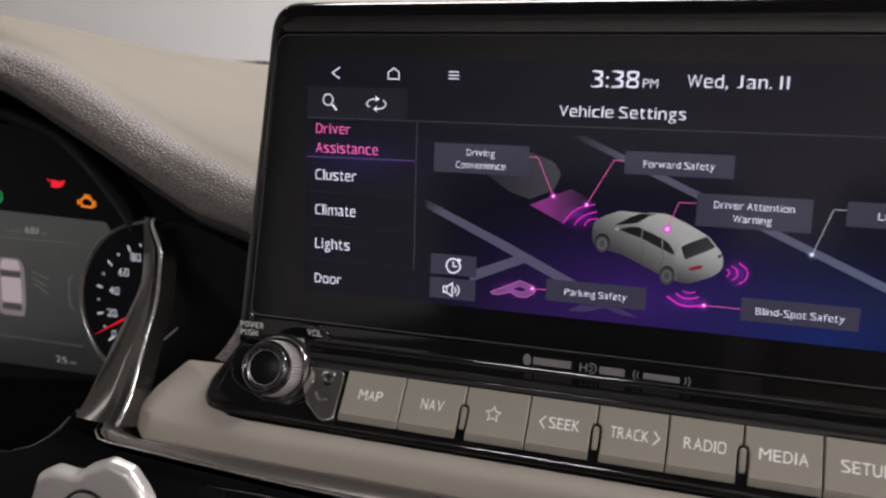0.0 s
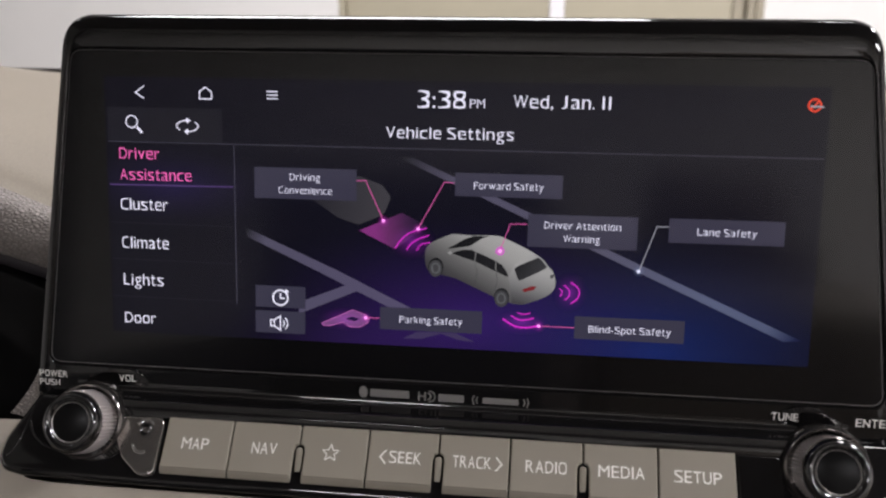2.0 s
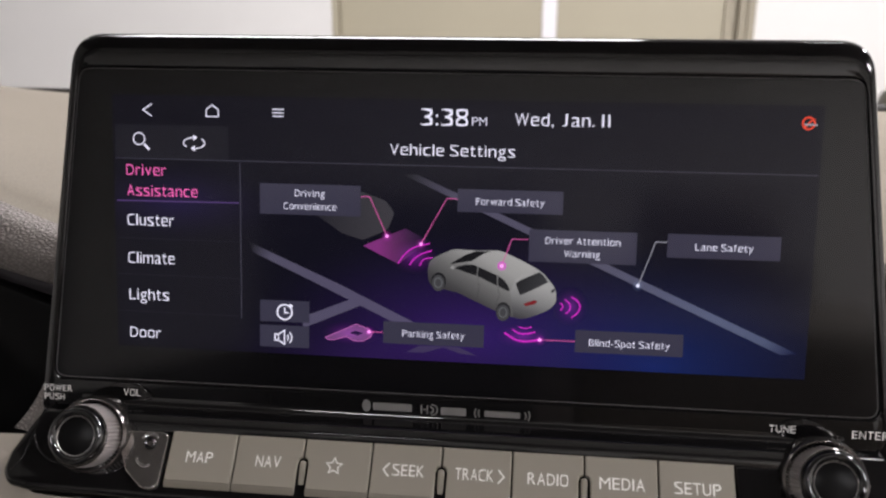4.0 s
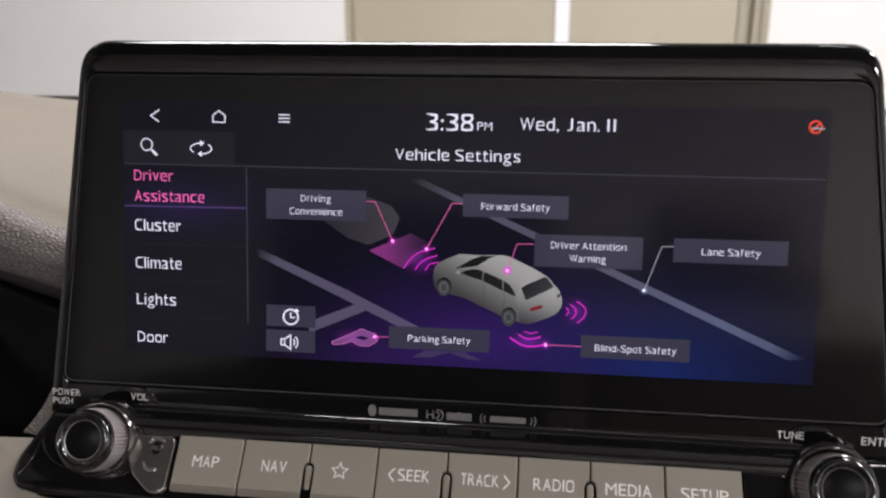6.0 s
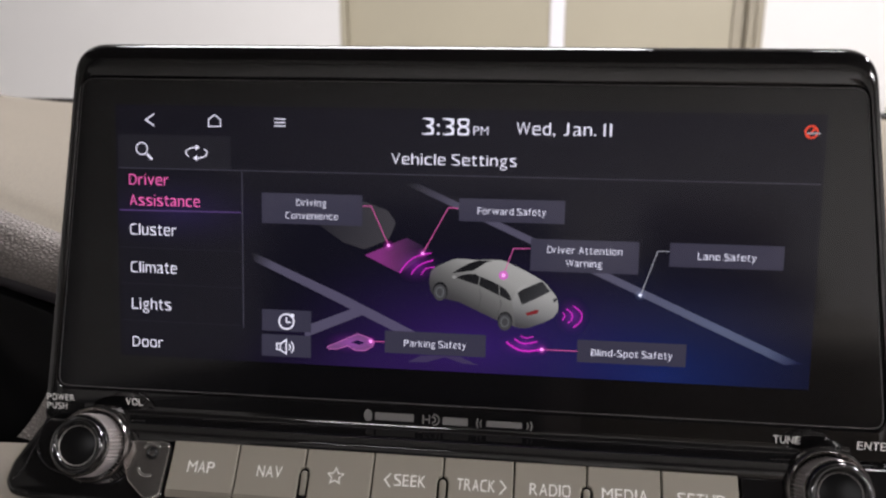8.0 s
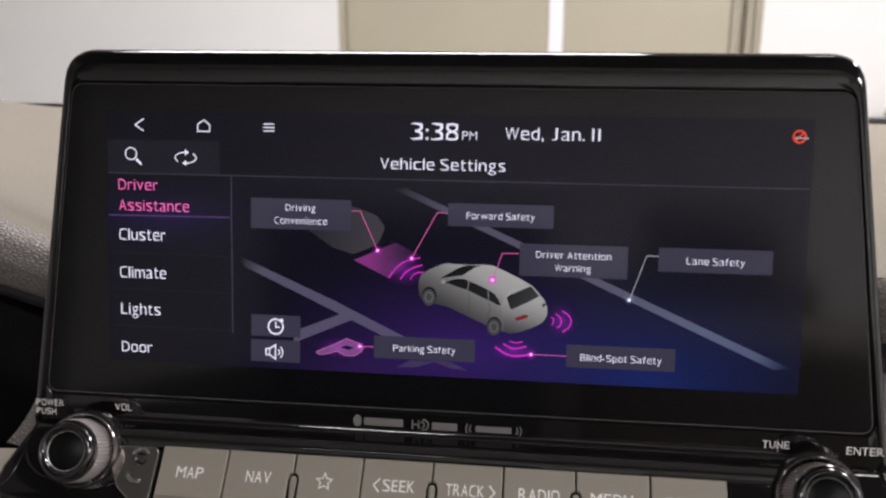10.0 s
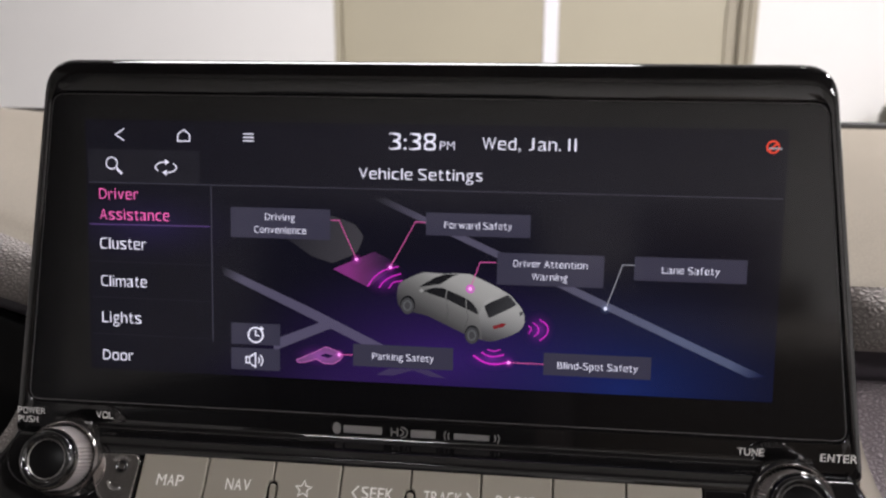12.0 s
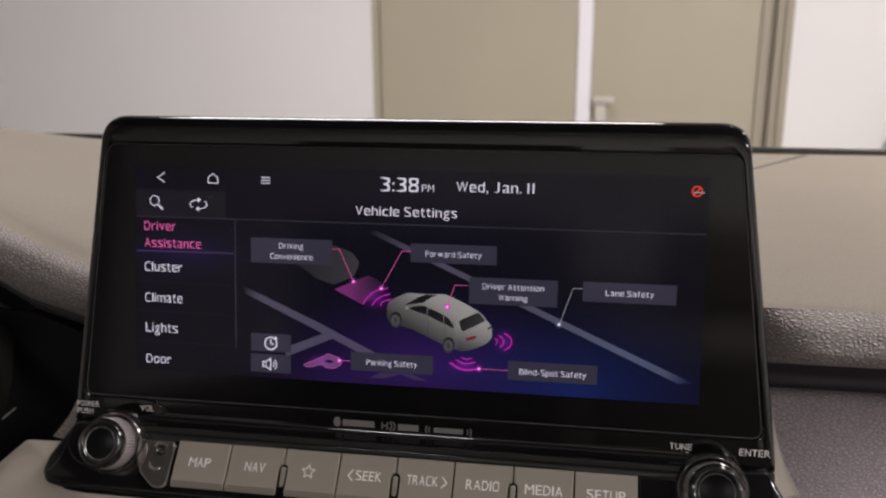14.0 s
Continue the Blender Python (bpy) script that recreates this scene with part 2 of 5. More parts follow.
M = dict(
    leather=material("fine_grained_leather", (0.205, 0.177, 0.139), 0.6, bump=("leather", 900, 0.15, 0.0003), crease=0.86, vary=0.08, vary_scale=14, spec=0.25),
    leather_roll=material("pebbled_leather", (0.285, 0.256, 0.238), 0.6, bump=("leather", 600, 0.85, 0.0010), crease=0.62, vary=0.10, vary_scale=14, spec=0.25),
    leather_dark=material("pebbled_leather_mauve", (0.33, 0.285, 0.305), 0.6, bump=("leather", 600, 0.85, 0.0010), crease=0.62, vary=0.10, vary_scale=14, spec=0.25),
    beam=material("soft_grey_plastic", (0.31, 0.275, 0.232), 0.55, bump=("noise", 2500, 0.12, 0.0002), vary=0.05, vary_scale=30),
    button=material("grey_key_plastic", (0.225, 0.202, 0.165), 0.42, bump=("noise", 3500, 0.06, 0.0001), vary=0.05, vary_scale=60),
    gloss=material("piano_black", (0.004, 0.0037, 0.004), 0.06, coat=0.2, rough_vary=0.02, spec=0.5),
    glass=material("black_cover_glass", (0.004, 0.0038, 0.0046), 0.09, rough_vary=0.02, spec=0.42),
    edge=material("polished_glass_edge", (0.12, 0.115, 0.118), 0.3),
    matt=material("matt_black_plastic", (0.003, 0.003, 0.0035), 0.85, spec=0.05, bump=("noise", 1500, 0.2, 0.0003), vary=0.2),
    hood=material("soft_black_hood", (0.038, 0.034, 0.038), 0.55, bump=("noise", 2200, 0.2, 0.0003), vary=0.15),
    slot=material("dark_slot_plastic", (0.07, 0.06, 0.07), 0.75, vary=0.1, spec=0.2),
    chrome=material("chrome", (0.78, 0.76, 0.75), 0.1, 1.0, rough_vary=0.03),
    arm=material("smoked_dark_metal", (0.135, 0.126, 0.116), 0.16, 0.9, rough_vary=0.03),
    dark_chrome=material("dark_chrome", (0.13, 0.12, 0.115), 0.11, 0.9, rough_vary=0.04),
    strip_metal=material("brushed_smoked_metal", (0.34, 0.31, 0.28), 0.26, 0.9, rough_vary=0.04),
    end_gloss=material("gloss_grey_reflection", (0.33, 0.31, 0.29), 0.13, 0.9, rough_vary=0.03),
    satin=material("satin_silver", (0.56, 0.53, 0.50), 0.28, 0.6, vary=0.05, vary_scale=200),
    knurl=material("knurled_silver", (0.55, 0.51, 0.50), 0.34, 0.6),
    print=material("white_print", (0.80, 0.78, 0.75), 0.5),
    key_print=material("grey_white_print", (0.76, 0.73, 0.69), 0.5),
    cap_rim=material("piano_black_cap", (0.004, 0.0037, 0.004), 0.07, coat=0.6, spec=0.6),
    cap_face=material("satin_black_cap", (0.004, 0.0038, 0.004), 0.32, spec=0.1, rough_vary=0.04),
    print_dim=material("grey_print", (0.17, 0.163, 0.158), 0.5),
    seam=material("seam_shadow_gap", (0.08, 0.07, 0.062), 0.7),
    band=material("black_ceramic_band", (0.012, 0.011, 0.010), 0.4),
    screen=screen_material(),
    halo_magenta=halo("screen_magenta_halo", (0.62, 0.03, 0.55), 0.55),
    halo_violet=halo("screen_violet_halo", (0.30, 0.02, 0.42), 0.35),
    halo_blue=halo("screen_blue_halo", (0.30, 0.40, 0.65), 0.35),
    white=glow("screen_white", (0.90, 0.88, 1.0), 0.95),
    offwhite=glow("screen_soft_white", (0.83, 0.81, 0.94), 0.95),
    pink=glow("screen_pink", (1.0, 0.15, 0.48), 0.9),
    lead=glow("screen_rose_line", (0.80, 0.13, 0.42), 0.75),
    magenta=glow("screen_magenta", (0.75, 0.03, 0.62), 0.85),
    dot=glow("screen_dot", (1.0, 0.35, 0.85), 1.1),
    rule=glow("screen_rule", (0.055, 0.052, 0.075), 0.8),
    rule_dim=glow("screen_faint_rule", (0.012, 0.011, 0.02), 0.8),
    tab=glow("screen_tab", (0.009, 0.0085, 0.0145), 0.8),
    red_dim=glow("screen_lamp_red", (0.22, 0.02, 0.025), 0.8),
    grey_dim=glow("screen_hub_grey", (0.13, 0.13, 0.135), 0.8),
    tyre_grey=glow("screen_tyre_grey", (0.06, 0.06, 0.062), 0.8),
    lead_violet=glow("screen_violet_rule", (0.10, 0.05, 0.20), 0.7),
    box=glow("screen_box", (0.043, 0.040, 0.066), 0.85),
    lane=glow_ramp("screen_lane", [(0.0, (0.008, 0.008, 0.012)), (0.14, (0.075, 0.068, 0.105)), (0.5, (0.078, 0.072, 0.11)), (0.8, (0.085, 0.10, 0.17)), (0.93, (0.07, 0.085, 0.15)), (1.0, (0.008, 0.012, 0.05))], (-15, 20), (117, -37.5)),
    lane_left=glow_ramp("screen_lane_left", [(0.0, (0.008, 0.008, 0.012)), (0.12, (0.075, 0.068, 0.105)), (1.0, (0.085, 0.07, 0.13))], (-71, -7), (-10, -34)),
    lane_dim=glow("screen_lane_far", (0.05, 0.035, 0.095), 0.9),
    grey_line=glow("screen_grey_line", (0.40, 0.40, 0.44), 0.8),
    red=glow("screen_red", (0.85, 0.06, 0.02), 0.9),
    car_window=glow_ramp("screen_car_window", [(0.0, (0.006, 0.006, 0.007)), (0.6, (0.014, 0.014, 0.015)), (1.0, (0.045, 0.045, 0.048))], (5, -9), (36, -22)),
    car_body=glow_ramp("screen_car_body", [(0.0, (0.36, 0.352, 0.33)), (0.25, (0.30, 0.293, 0.275)), (0.42, (0.20, 0.195, 0.185)), (0.6, (0.12, 0.117, 0.112)), (0.8, (0.055, 0.053, 0.053)), (1.0, (0.02, 0.019, 0.021))], (19, -5), (7, -27)),
    car_rear=glow_ramp("screen_car_rear", [(0.0, (0.33, 0.323, 0.305)), (0.45, (0.20, 0.196, 0.19)), (0.75, (0.10, 0.098, 0.098)), (1.0, (0.045, 0.043, 0.045))], (31, -17), (27.5, -29.5)),
    ghost=glow_ramp("screen_ghost_car", [(0.0, (0.018, 0.017, 0.022)), (1.0, (0.045, 0.042, 0.048))], (-44, 8), (-20, 2)),
    pad=glow_ramp("screen_violet_pad", [(0.0, (0.20, 0.028, 0.17)), (0.35, (0.11, 0.022, 0.10)), (0.7, (0.045, 0.014, 0.052)), (1.0, (0.012, 0.007, 0.022))], (-25, -5), (-9, -3)),
    door_gap=glow("screen_door_gap", (0.05, 0.05, 0.05), 0.8),
    parking_line=glow("screen_parking_outline", (0.50, 0.13, 0.42), 0.9),
    parking=glow("screen_parking_letter", (0.19, 0.07, 0.20), 0.85),
    lcd=glow_ramp("cluster_picture", [(0.0, (0.040, 0.041, 0.037)), (1.0, (0.009, 0.009, 0.009))], (-400, -60), (-380, -170)),
    lcd_print=glow("cluster_print", (0.30, 0.29, 0.27), 0.8),
    lcd_rule=glow("cluster_rule", (0.10, 0.10, 0.09), 0.8),
    lcd_car=glow("cluster_car", (0.44, 0.36, 0.36), 0.8),
    lcd_car_side=glow("cluster_car_side", (0.20, 0.165, 0.165), 0.8),
    lcd_car_dark=glow("cluster_car_glass", (0.05, 0.045, 0.045), 0.8),
    dial=material("dial_face", (0.003, 0.003, 0.005), 0.5, spec=0.12),
    dial_print=glow("dial_print", (0.62, 0.60, 0.66), 0.8),
    needle=glow("needle_red", (0.85, 0.01, 0.03), 0.9),
    warn_red=glow("lamp_red", (0.9, 0.01, 0.03), 0.9),
    warn_amber=glow("lamp_amber", (0.95, 0.25, 0.01), 0.9),
    warn_green=glow("lamp_green", (0.02, 0.35, 0.08), 0.8),
    wall=material("cream_wall_paint", (0.757, 0.742, 0.728), 0.7, bump=("noise", 60, 0.1, 0.002), vary=0.04, vary_scale=1.5),
    back=material("grey_back_wall", (0.62, 0.60, 0.59), 0.7, vary=0.08, vary_scale=1.5),
    door=material("taupe_door_paint", (0.40, 0.362, 0.272), 0.45, bump=("noise", 40, 0.05, 0.002), vary=0.07, vary_scale=2.0),
    frame=material("beige_door_frame", (0.32, 0.285, 0.215), 0.4, vary=0.06, vary_scale=3),
    handle=material("worn_handle_metal", (0.64, 0.60, 0.54), 0.4, 0.3, vary=0.05, vary_scale=30),
    cabinet=material("beige_cabinet_paint", (0.52, 0.47, 0.34), 0.45, bump=("noise", 60, 0.05, 0.001), vary=0.06, vary_scale=4),
    canister=material("olive_canister_plastic", (0.075, 0.07, 0.055), 0.5, bump=("noise", 200, 0.1, 0.0005), vary=0.1, vary_scale=20),
    strip=material("white_weather_strip", (0.82, 0.80, 0.83), 0.5),
    floor=material("sealed_concrete", (0.40, 0.385, 0.365), 0.3, bump=("noise", 25, 0.15, 0.003), vary=0.2, vary_scale=1.2),
    ceiling=material("grey_white_ceiling", (0.48, 0.475, 0.47), 0.8, vary=0.03, vary_scale=1.0),
    lining=material("grey_head_lining", (0.12, 0.115, 0.113), 0.85, vary=0.08, vary_scale=20),
    trim_tan=material("brown_unseen_trim", (0.12, 0.10, 0.092), 0.6, vary=0.15, vary_scale=6),
    seat=material("taupe_seat_leather", (0.32, 0.28, 0.245), 0.5, bump=("leather", 500, 0.4, 0.0006), vary=0.08, vary_scale=9),
    trim_in=material("dark_cabin_trim", (0.03, 0.028, 0.029), 0.6, vary=0.1),
)

# ---------------------------------------------------------------- building helpers


def plane(origin, tilt):
    """A working plane at origin (mm) that faces the eye and is tipped up by tilt degrees."""
    a = radians(tilt)
    m = Matrix(((1, 0, 0, origin[0]), (0, math.sin(a), -math.cos(a), origin[1]), (0, math.cos(a), math.sin(a), origin[2]), (0, 0, 0, 1)))
    return m


FACE = plane((0, 0, 0), 0)
SLOPE = plane((0, -9, -73.5), 33.4)  # the sloping face of the keys
KNOB = 18


def part(name, bm, mat, parent, label="", smooth=False, scale=0.001):
    bmesh.ops.recalc_face_normals(bm, faces=bm.faces)
    bmesh.ops.scale(bm, vec=(scale,) * 3, verts=bm.verts)
    me = bpy.data.meshes.new(name)
    bm.to_mesh(me)
    bm.free()
    me.materials.append(M[mat])
    if smooth:
        me.polygons.foreach_set("use_smooth", [True] * len(me.polygons))
        if smooth != "all":
            me.set_sharp_from_angle(angle=radians(smooth))
    ob = new(name, me)
    if parent is not None:
        ob.parent = parent
    if label:
        ob["label"] = label
    return ob


def thing(name, label, category, group="", kind="", m=None):
    ob = new(name)
    ob.empty_display_size = 0.02
    ob.matrix_world = CAR if m is None else m
    return tagged(ob, label, category, group, kind)


def inset(points, d):
    """The outline moved inwards by d (outline anticlockwise)."""
    out = []
    n = len(points)
    for i in range(n):
        p0, p1, p2 = (Vector(points[j % n]) for j in (i - 1, i, i + 1))
        e0, e1 = (p1 - p0), (p2 - p1)
        if e0.length < 1e-6 or e1.length < 1e-6:
            out.append(tuple(p1))
            continue
        e0.normalize(), e1.normalize()
        n0, n1 = Vector((-e0.y, e0.x)), Vector((-e1.y, e1.x))
        b = n0 + n1
        b = b / max(b.dot(b) / 2, 0.3) if b.length > 1e-6 else n0
        out.append(tuple(p1 + b * d))
    return out


def ccw(points):
    a = sum(p[0] * q[1] - q[0] * p[1] for p, q in zip(points, points[1:] + points[:1]))
    return list(points) if a > 0 else list(reversed(points))


def rounded(corners, radii, n=5):
    """Corners (anticlockwise) with rounded ends."""
    corners = ccw(list(corners))
    if not isinstance(radii, (list, tuple)):
        radii = [radii] * len(corners)
    out = []
    for i, c in enumerate(corners):
        p0, p1, p2 = Vector(corners[i - 1]), Vector(c), Vector(corners[(i + 1) % len(corners)])
        a, b = (p0 - p1).normalized(), (p2 - p1).normalized()
        half = a.angle(b) / 2
        r = max(radii[i], 0.01)
        t = min(r / math.tan(half), (p0 - p1).length * 0.49, (p2 - p1).length * 0.49)
        s, e = p1 + a * t, p1 + b * t
        for k in range(n + 1):
            f = k / n
            out.append(tuple((1 - f) ** 2 * s + 2 * f * (1 - f) * p1 + f * f * e))
    return out


def box4(x0, z0, x1, z1):
    return [(x0, z0), (x1, z0), (x1, z1), (x0, z1)]


def rings(bm, loops, close=True, cap_first=True, cap_last=True):
    """Skin between loops of points of equal count."""
    vs = [[bm.verts.new(p) for p in loop] for loop in loops]
    n = len(vs[0])
    for a, b in zip(vs, vs[1:]):
        for i in range(n if close else n - 1):
            j = (i + 1) % n
            bm.faces.new((a[i], a[j], b[j], b[i]))
    if cap_first:
        bm.faces.new(list(reversed(vs[0])))
    if cap_last:
        bm.faces.new(vs[-1])
    return bm


def slab(outline, m, top=0.0, depth=3.0, bevel=0.5, bm=None, steps=3):
    """A plate with the outline (u, v), its face at w = top, with a rounded rim."""
    bm = bm or bmesh.new()
    outline = ccw(list(outline))
    loops = [[(u, v, top - depth) for u, v in outline]]
    for k in range(steps + 1):
        a = math.pi / 2 * k / steps
        o = inset(outline, bevel * (1 - math.cos(a))) if k else outline
        loops.append([(u, v, top - bevel * (1 - math.sin(a))) for u, v in o])
    loops = [[m @ Vector(p) for p in loop] for loop in loops]
    return rings(bm, loops)


def sheet(outline, m, w, bm=None):
    """A flat shape of light on the screen."""
    bm = bm or bmesh.new()
    bm.faces.new([bm.verts.new(m @ Vector((u, v, w))) for u, v in ccw(list(outline))])
    return bm


def stroke(points, width, m, w, bm=None, closed=False):
    """A flat line of even width through the points."""
    bm = bm or bmesh.new()
    pts = [Vector(p) for p in points]
    n = len(pts)
    left, right = [], []
    for i, p in enumerate(pts):
        a = pts[i] - pts[i - 1] if (i or closed) else pts[1] - pts[0]
        b = pts[(i + 1) % n] - pts[i] if (i < n - 1 or closed) else a
        a, b = a.normalized(), b.normalized()
        nn = Vector((-a.y - b.y, a.x + b.x))
        nn = nn / max(nn.dot(nn) / 2, 0.4) if nn.length > 1e-6 else Vector((-a.y, a.x))
        left.append(bm.verts.new(m @ Vector((*(p + nn * width / 2), w))))
        right.append(bm.verts.new(m @ Vector((*(p - nn * width / 2), w))))
    for i in range(n if closed else n - 1):
        j = (i + 1) % n
        bm.faces.new((left[i], left[j], right[j], right[i]))
    return bm


def arc(cx, cz, rx, rz, a0=0, a1=360, n=28):
    return [(cx + rx * math.cos(radians(a0 + (a1 - a0) * k / n)), cz + rz * math.sin(radians(a0 + (a1 - a0) * k / n))) for k in range(n + (a1 - a0 < 360))]


def spline(points, n=8):
    """A smooth line through the points, of any dimension."""
    p = [np.array(q, float) for q in points]
    p = [2 * p[0] - p[1], *p, 2 * p[-1] - p[-2]]
    out = []
    for a, b, c, d in zip(p, p[1:], p[2:], p[3:]):
        for k in range(n):
            t = k / n
            out.append(0.5 * (2 * b + (c - a) * t + (2 * a - 5 * b + 4 * c - d) * t * t + (3 * b - a - 3 * c + d) * t ** 3))
    return out + [p[-2]]


def lathe(profile, m, bm=None, n=48):
    """A turned body: profile of (radius, w) about the w axis of m."""
    bm = bm or bmesh.new()
    loops = [[m @ Vector((r * math.cos(2 * math.pi * k / n), r * math.sin(2 * math.pi * k / n), w)) for k in range(n)] for r, w in profile]
    return rings(bm, loops)


def glyph(ch, bold):
    """One character of the built-in font as a mesh, with its outline's bounds."""
    cu = bpy.data.curves.new("lettering", "FONT")
    cu.body, cu.resolution_u, cu.offset = ch, 5, bold
    ob = bpy.data.objects.new("lettering", cu)
    bm = bmesh.new()
    bm.from_mesh(ob.to_mesh())
    ob.to_mesh_clear()
    bpy.data.objects.remove(ob)
    bpy.data.curves.remove(cu)
    xs, ys = [v.co.x for v in bm.verts], [v.co.y for v in bm.verts]
    return bm, min(xs), max(xs), min(ys), max(ys)


CAP = 0.0
for probe in "Hx":
    bm, _, _, low, top = glyph(probe, 0.0)
    bm.free()
    CAP, XHEIGHT = CAP or top, top
WIDE = {"i": 0.17, "l": 0.17, "I": 0.17, ".": 0.16, ",": 0.18, ":": 0.17, "1": 0.34, "j": 0.3, "t": 0.48, "f": 0.48, "r": 0.48, "-": 0.40, "m": 1.12, "w": 1.1, "W": 1.15, "M": 1.02, "T": 0.72, "L": 0.66, "E": 0.68, "F": 0.66}
ROUND = "OCGSQ0386259aceos"


def words(text, x0, x1, base, cap, m, w, bold=0.0):
    """Lettering in the built-in font from x0 to x1, capitals cap high on the base line. Each character is set to the even,
    wide, squarish proportions of the car's lettering: tall small letters and round bowls drawn towards the square."""
    bm = bmesh.new()
    pen, spans = 0.0, []
    for ch in text:
        if ch == " ":
            pen += 0.36
            continue
        wide = WIDE.get(ch, 0.80 if ch.isupper() else 0.74 if ch.isdigit() else 0.68)
        spans.append((ch, pen, wide))
        pen += wide + 0.17
    k = (x1 - x0) / (spans[-1][1] + spans[-1][2])
    for ch, start, wide in spans:
        g, a, b, low, top = glyph(ch, bold)
        fit = min(wide, 1.35 * (b - a) / CAP * max(1.0, cap / k))
        start, wide = start + (wide - fit) / 2, fit
        for v in g.verts:
            u, y = (v.co.x - a) / (b - a), v.co.y
            if ch in ROUND:
                p, q = 2 * u - 1, 2 * (y - low) / (top - low) - 1
                far = max(abs(p), abs(q), 1e-6)
                f = 1 + 0.62 * (min(max(math.hypot(p, q), far), 1.0) / far - 1)
                u, y = (p * f + 1) / 2, low + (q * f + 1) / 2 * (top - low)
            y = (y - low) / (top - low) if ch == "J" else y / CAP
            if ch.islower() and y > 0:
                xh = XHEIGHT / CAP
                y = y * 0.76 / xh if y <= xh else 0.76 + (y - xh) / (max(top / CAP, 1.15 * xh) - xh) * 0.24
            v.co = m @ Vector((x0 + (start + u * wide) * k, base + y * cap, w))
        me = bpy.data.meshes.new("lettering")
        g.to_mesh(me)
        g.free()
        bm.from_mesh(me)
        bpy.data.meshes.remove(me)
    return bm


# ---------------------------------------------------------------- the room round the car
def block(x0, y0, z0, x1, y1, z1, bm=None):
    bm = bm or bmesh.new()
    m = Matrix.Translation(((x0 + x1) / 2, (y0 + y1) / 2, (z0 + z1) / 2)) @ Matrix.Diagonal((abs(x1 - x0), abs(y1 - y0), abs(z1 - z0), 1))
    bmesh.ops.create_cube(bm, size=1, matrix=m)
    return bm


def structure(name, bm, mat, label, category, bevel=0.0):
    if bevel:
        bmesh.ops.bevel(bm, geom=bm.edges[:], offset=bevel, segments=2, affect="EDGES", profile=0.7)
    return tagged(part(name, bm, mat, None, scale=1.0), label, category, kind="structure")


WALL_Y = 3.5
structure("floor", block(-5, -5.5, -0.12, 5, 5, 0), "floor", "sealed grey concrete floor of the workshop", "floor")
structure("ceiling", block(-5, -5.5, 3.0, 5, 5, 3.1), "ceiling", "plain pale grey ceiling above the car", "ceiling")
bm = block(-5, WALL_Y, 0, -0.893, WALL_Y + 0.15, 3.0)
block(0.914, WALL_Y, 0, 5, WALL_Y + 0.15, 3.0, bm)
block(-0.893, WALL_Y, 2.12, 0.914, WALL_Y + 0.15, 3.0, bm)
structure("wall_front", bm, "wall", "cream painted wall with a double door opening", "wall")
# wall out of view, its grey chosen for the veil mirrored in the glass
structure("wall_back", block(-5, -5.5, 0, 5, -5.35, 3), "back", "unseen pale grey back wall that veils the screen glass", "wall")
structure("wall_left", block(-5.15, -5.5, 0, -5, 5, 3), "wall", "cream painted side wall", "wall")
structure("wall_right", block(5, -5.5, 0, 5.15, 5, 3), "wall", "cream painted side wall", "wall")


def double_door():
    d = thing("door_1", "taupe double door with a white meeting strip", "door", kind="structure", m=pose(0, WALL_Y, 0))
    y = 0.035
    part("door_leaf", block(-0.861, y, 0.01, 0.027, y + 0.045, 2.09), "door", d, scale=1)
    part("door_leaf", block(0.093, y, 0.01, 0.792, y + 0.045, 2.09), "door", d, scale=1)
    part("meeting_strip", block(0.029, y - 0.012, 0.01, 0.091, y + 0.03, 2.09), "strip", d, "white vertical meeting strip", scale=1)
    bm = block(-0.892, -0.004, 0, -0.865, 0.12, 2.118)
    part("door_frame", bm, "door", d, scale=1)
    bm = block(0.794, 0.02, 0, 0.828, 0.12, 2.118)
    block(0.828, 0.05, 0, 0.852, 0.12, 2.118, bm)
    block(0.852, 0.01, 0, 0.884, 0.12, 2.118, bm)
    block(0.884, -0.008, 0, 0.913, 0.12, 2.118, bm)
    part("door_frame", bm, "frame", d, scale=1)
    part("door_frame", block(-0.865, -0.004, 2.092, 0.794, 0.12, 2.118), "frame", d, scale=1)
    z = HEIGHT - 0.252
    bm = bmesh.new()
    hub = Matrix.Translation((0.125, y, z)) @ Matrix.Rotation(radians(90), 4, "X")
    bmesh.ops.create_cone(bm, cap_ends=True, segments=24, radius1=0.027, radius2=0.025, depth=0.02, matrix=hub)
    block(0.112, y - 0.05, z - 0.075, 0.160, y - 0.002, z + 0.02, bm)
    block(0.104, y - 0.07, z + 0.010, 0.192, y - 0.045, z + 0.036, bm)
    bmesh.ops.bevel(bm, geom=bm.edges[:], offset=0.004, segments=2, affect="EDGES")
    part("door_handle", bm, "handle", d, "pale lever handle with square plate", scale=1)
    return d


double_door()


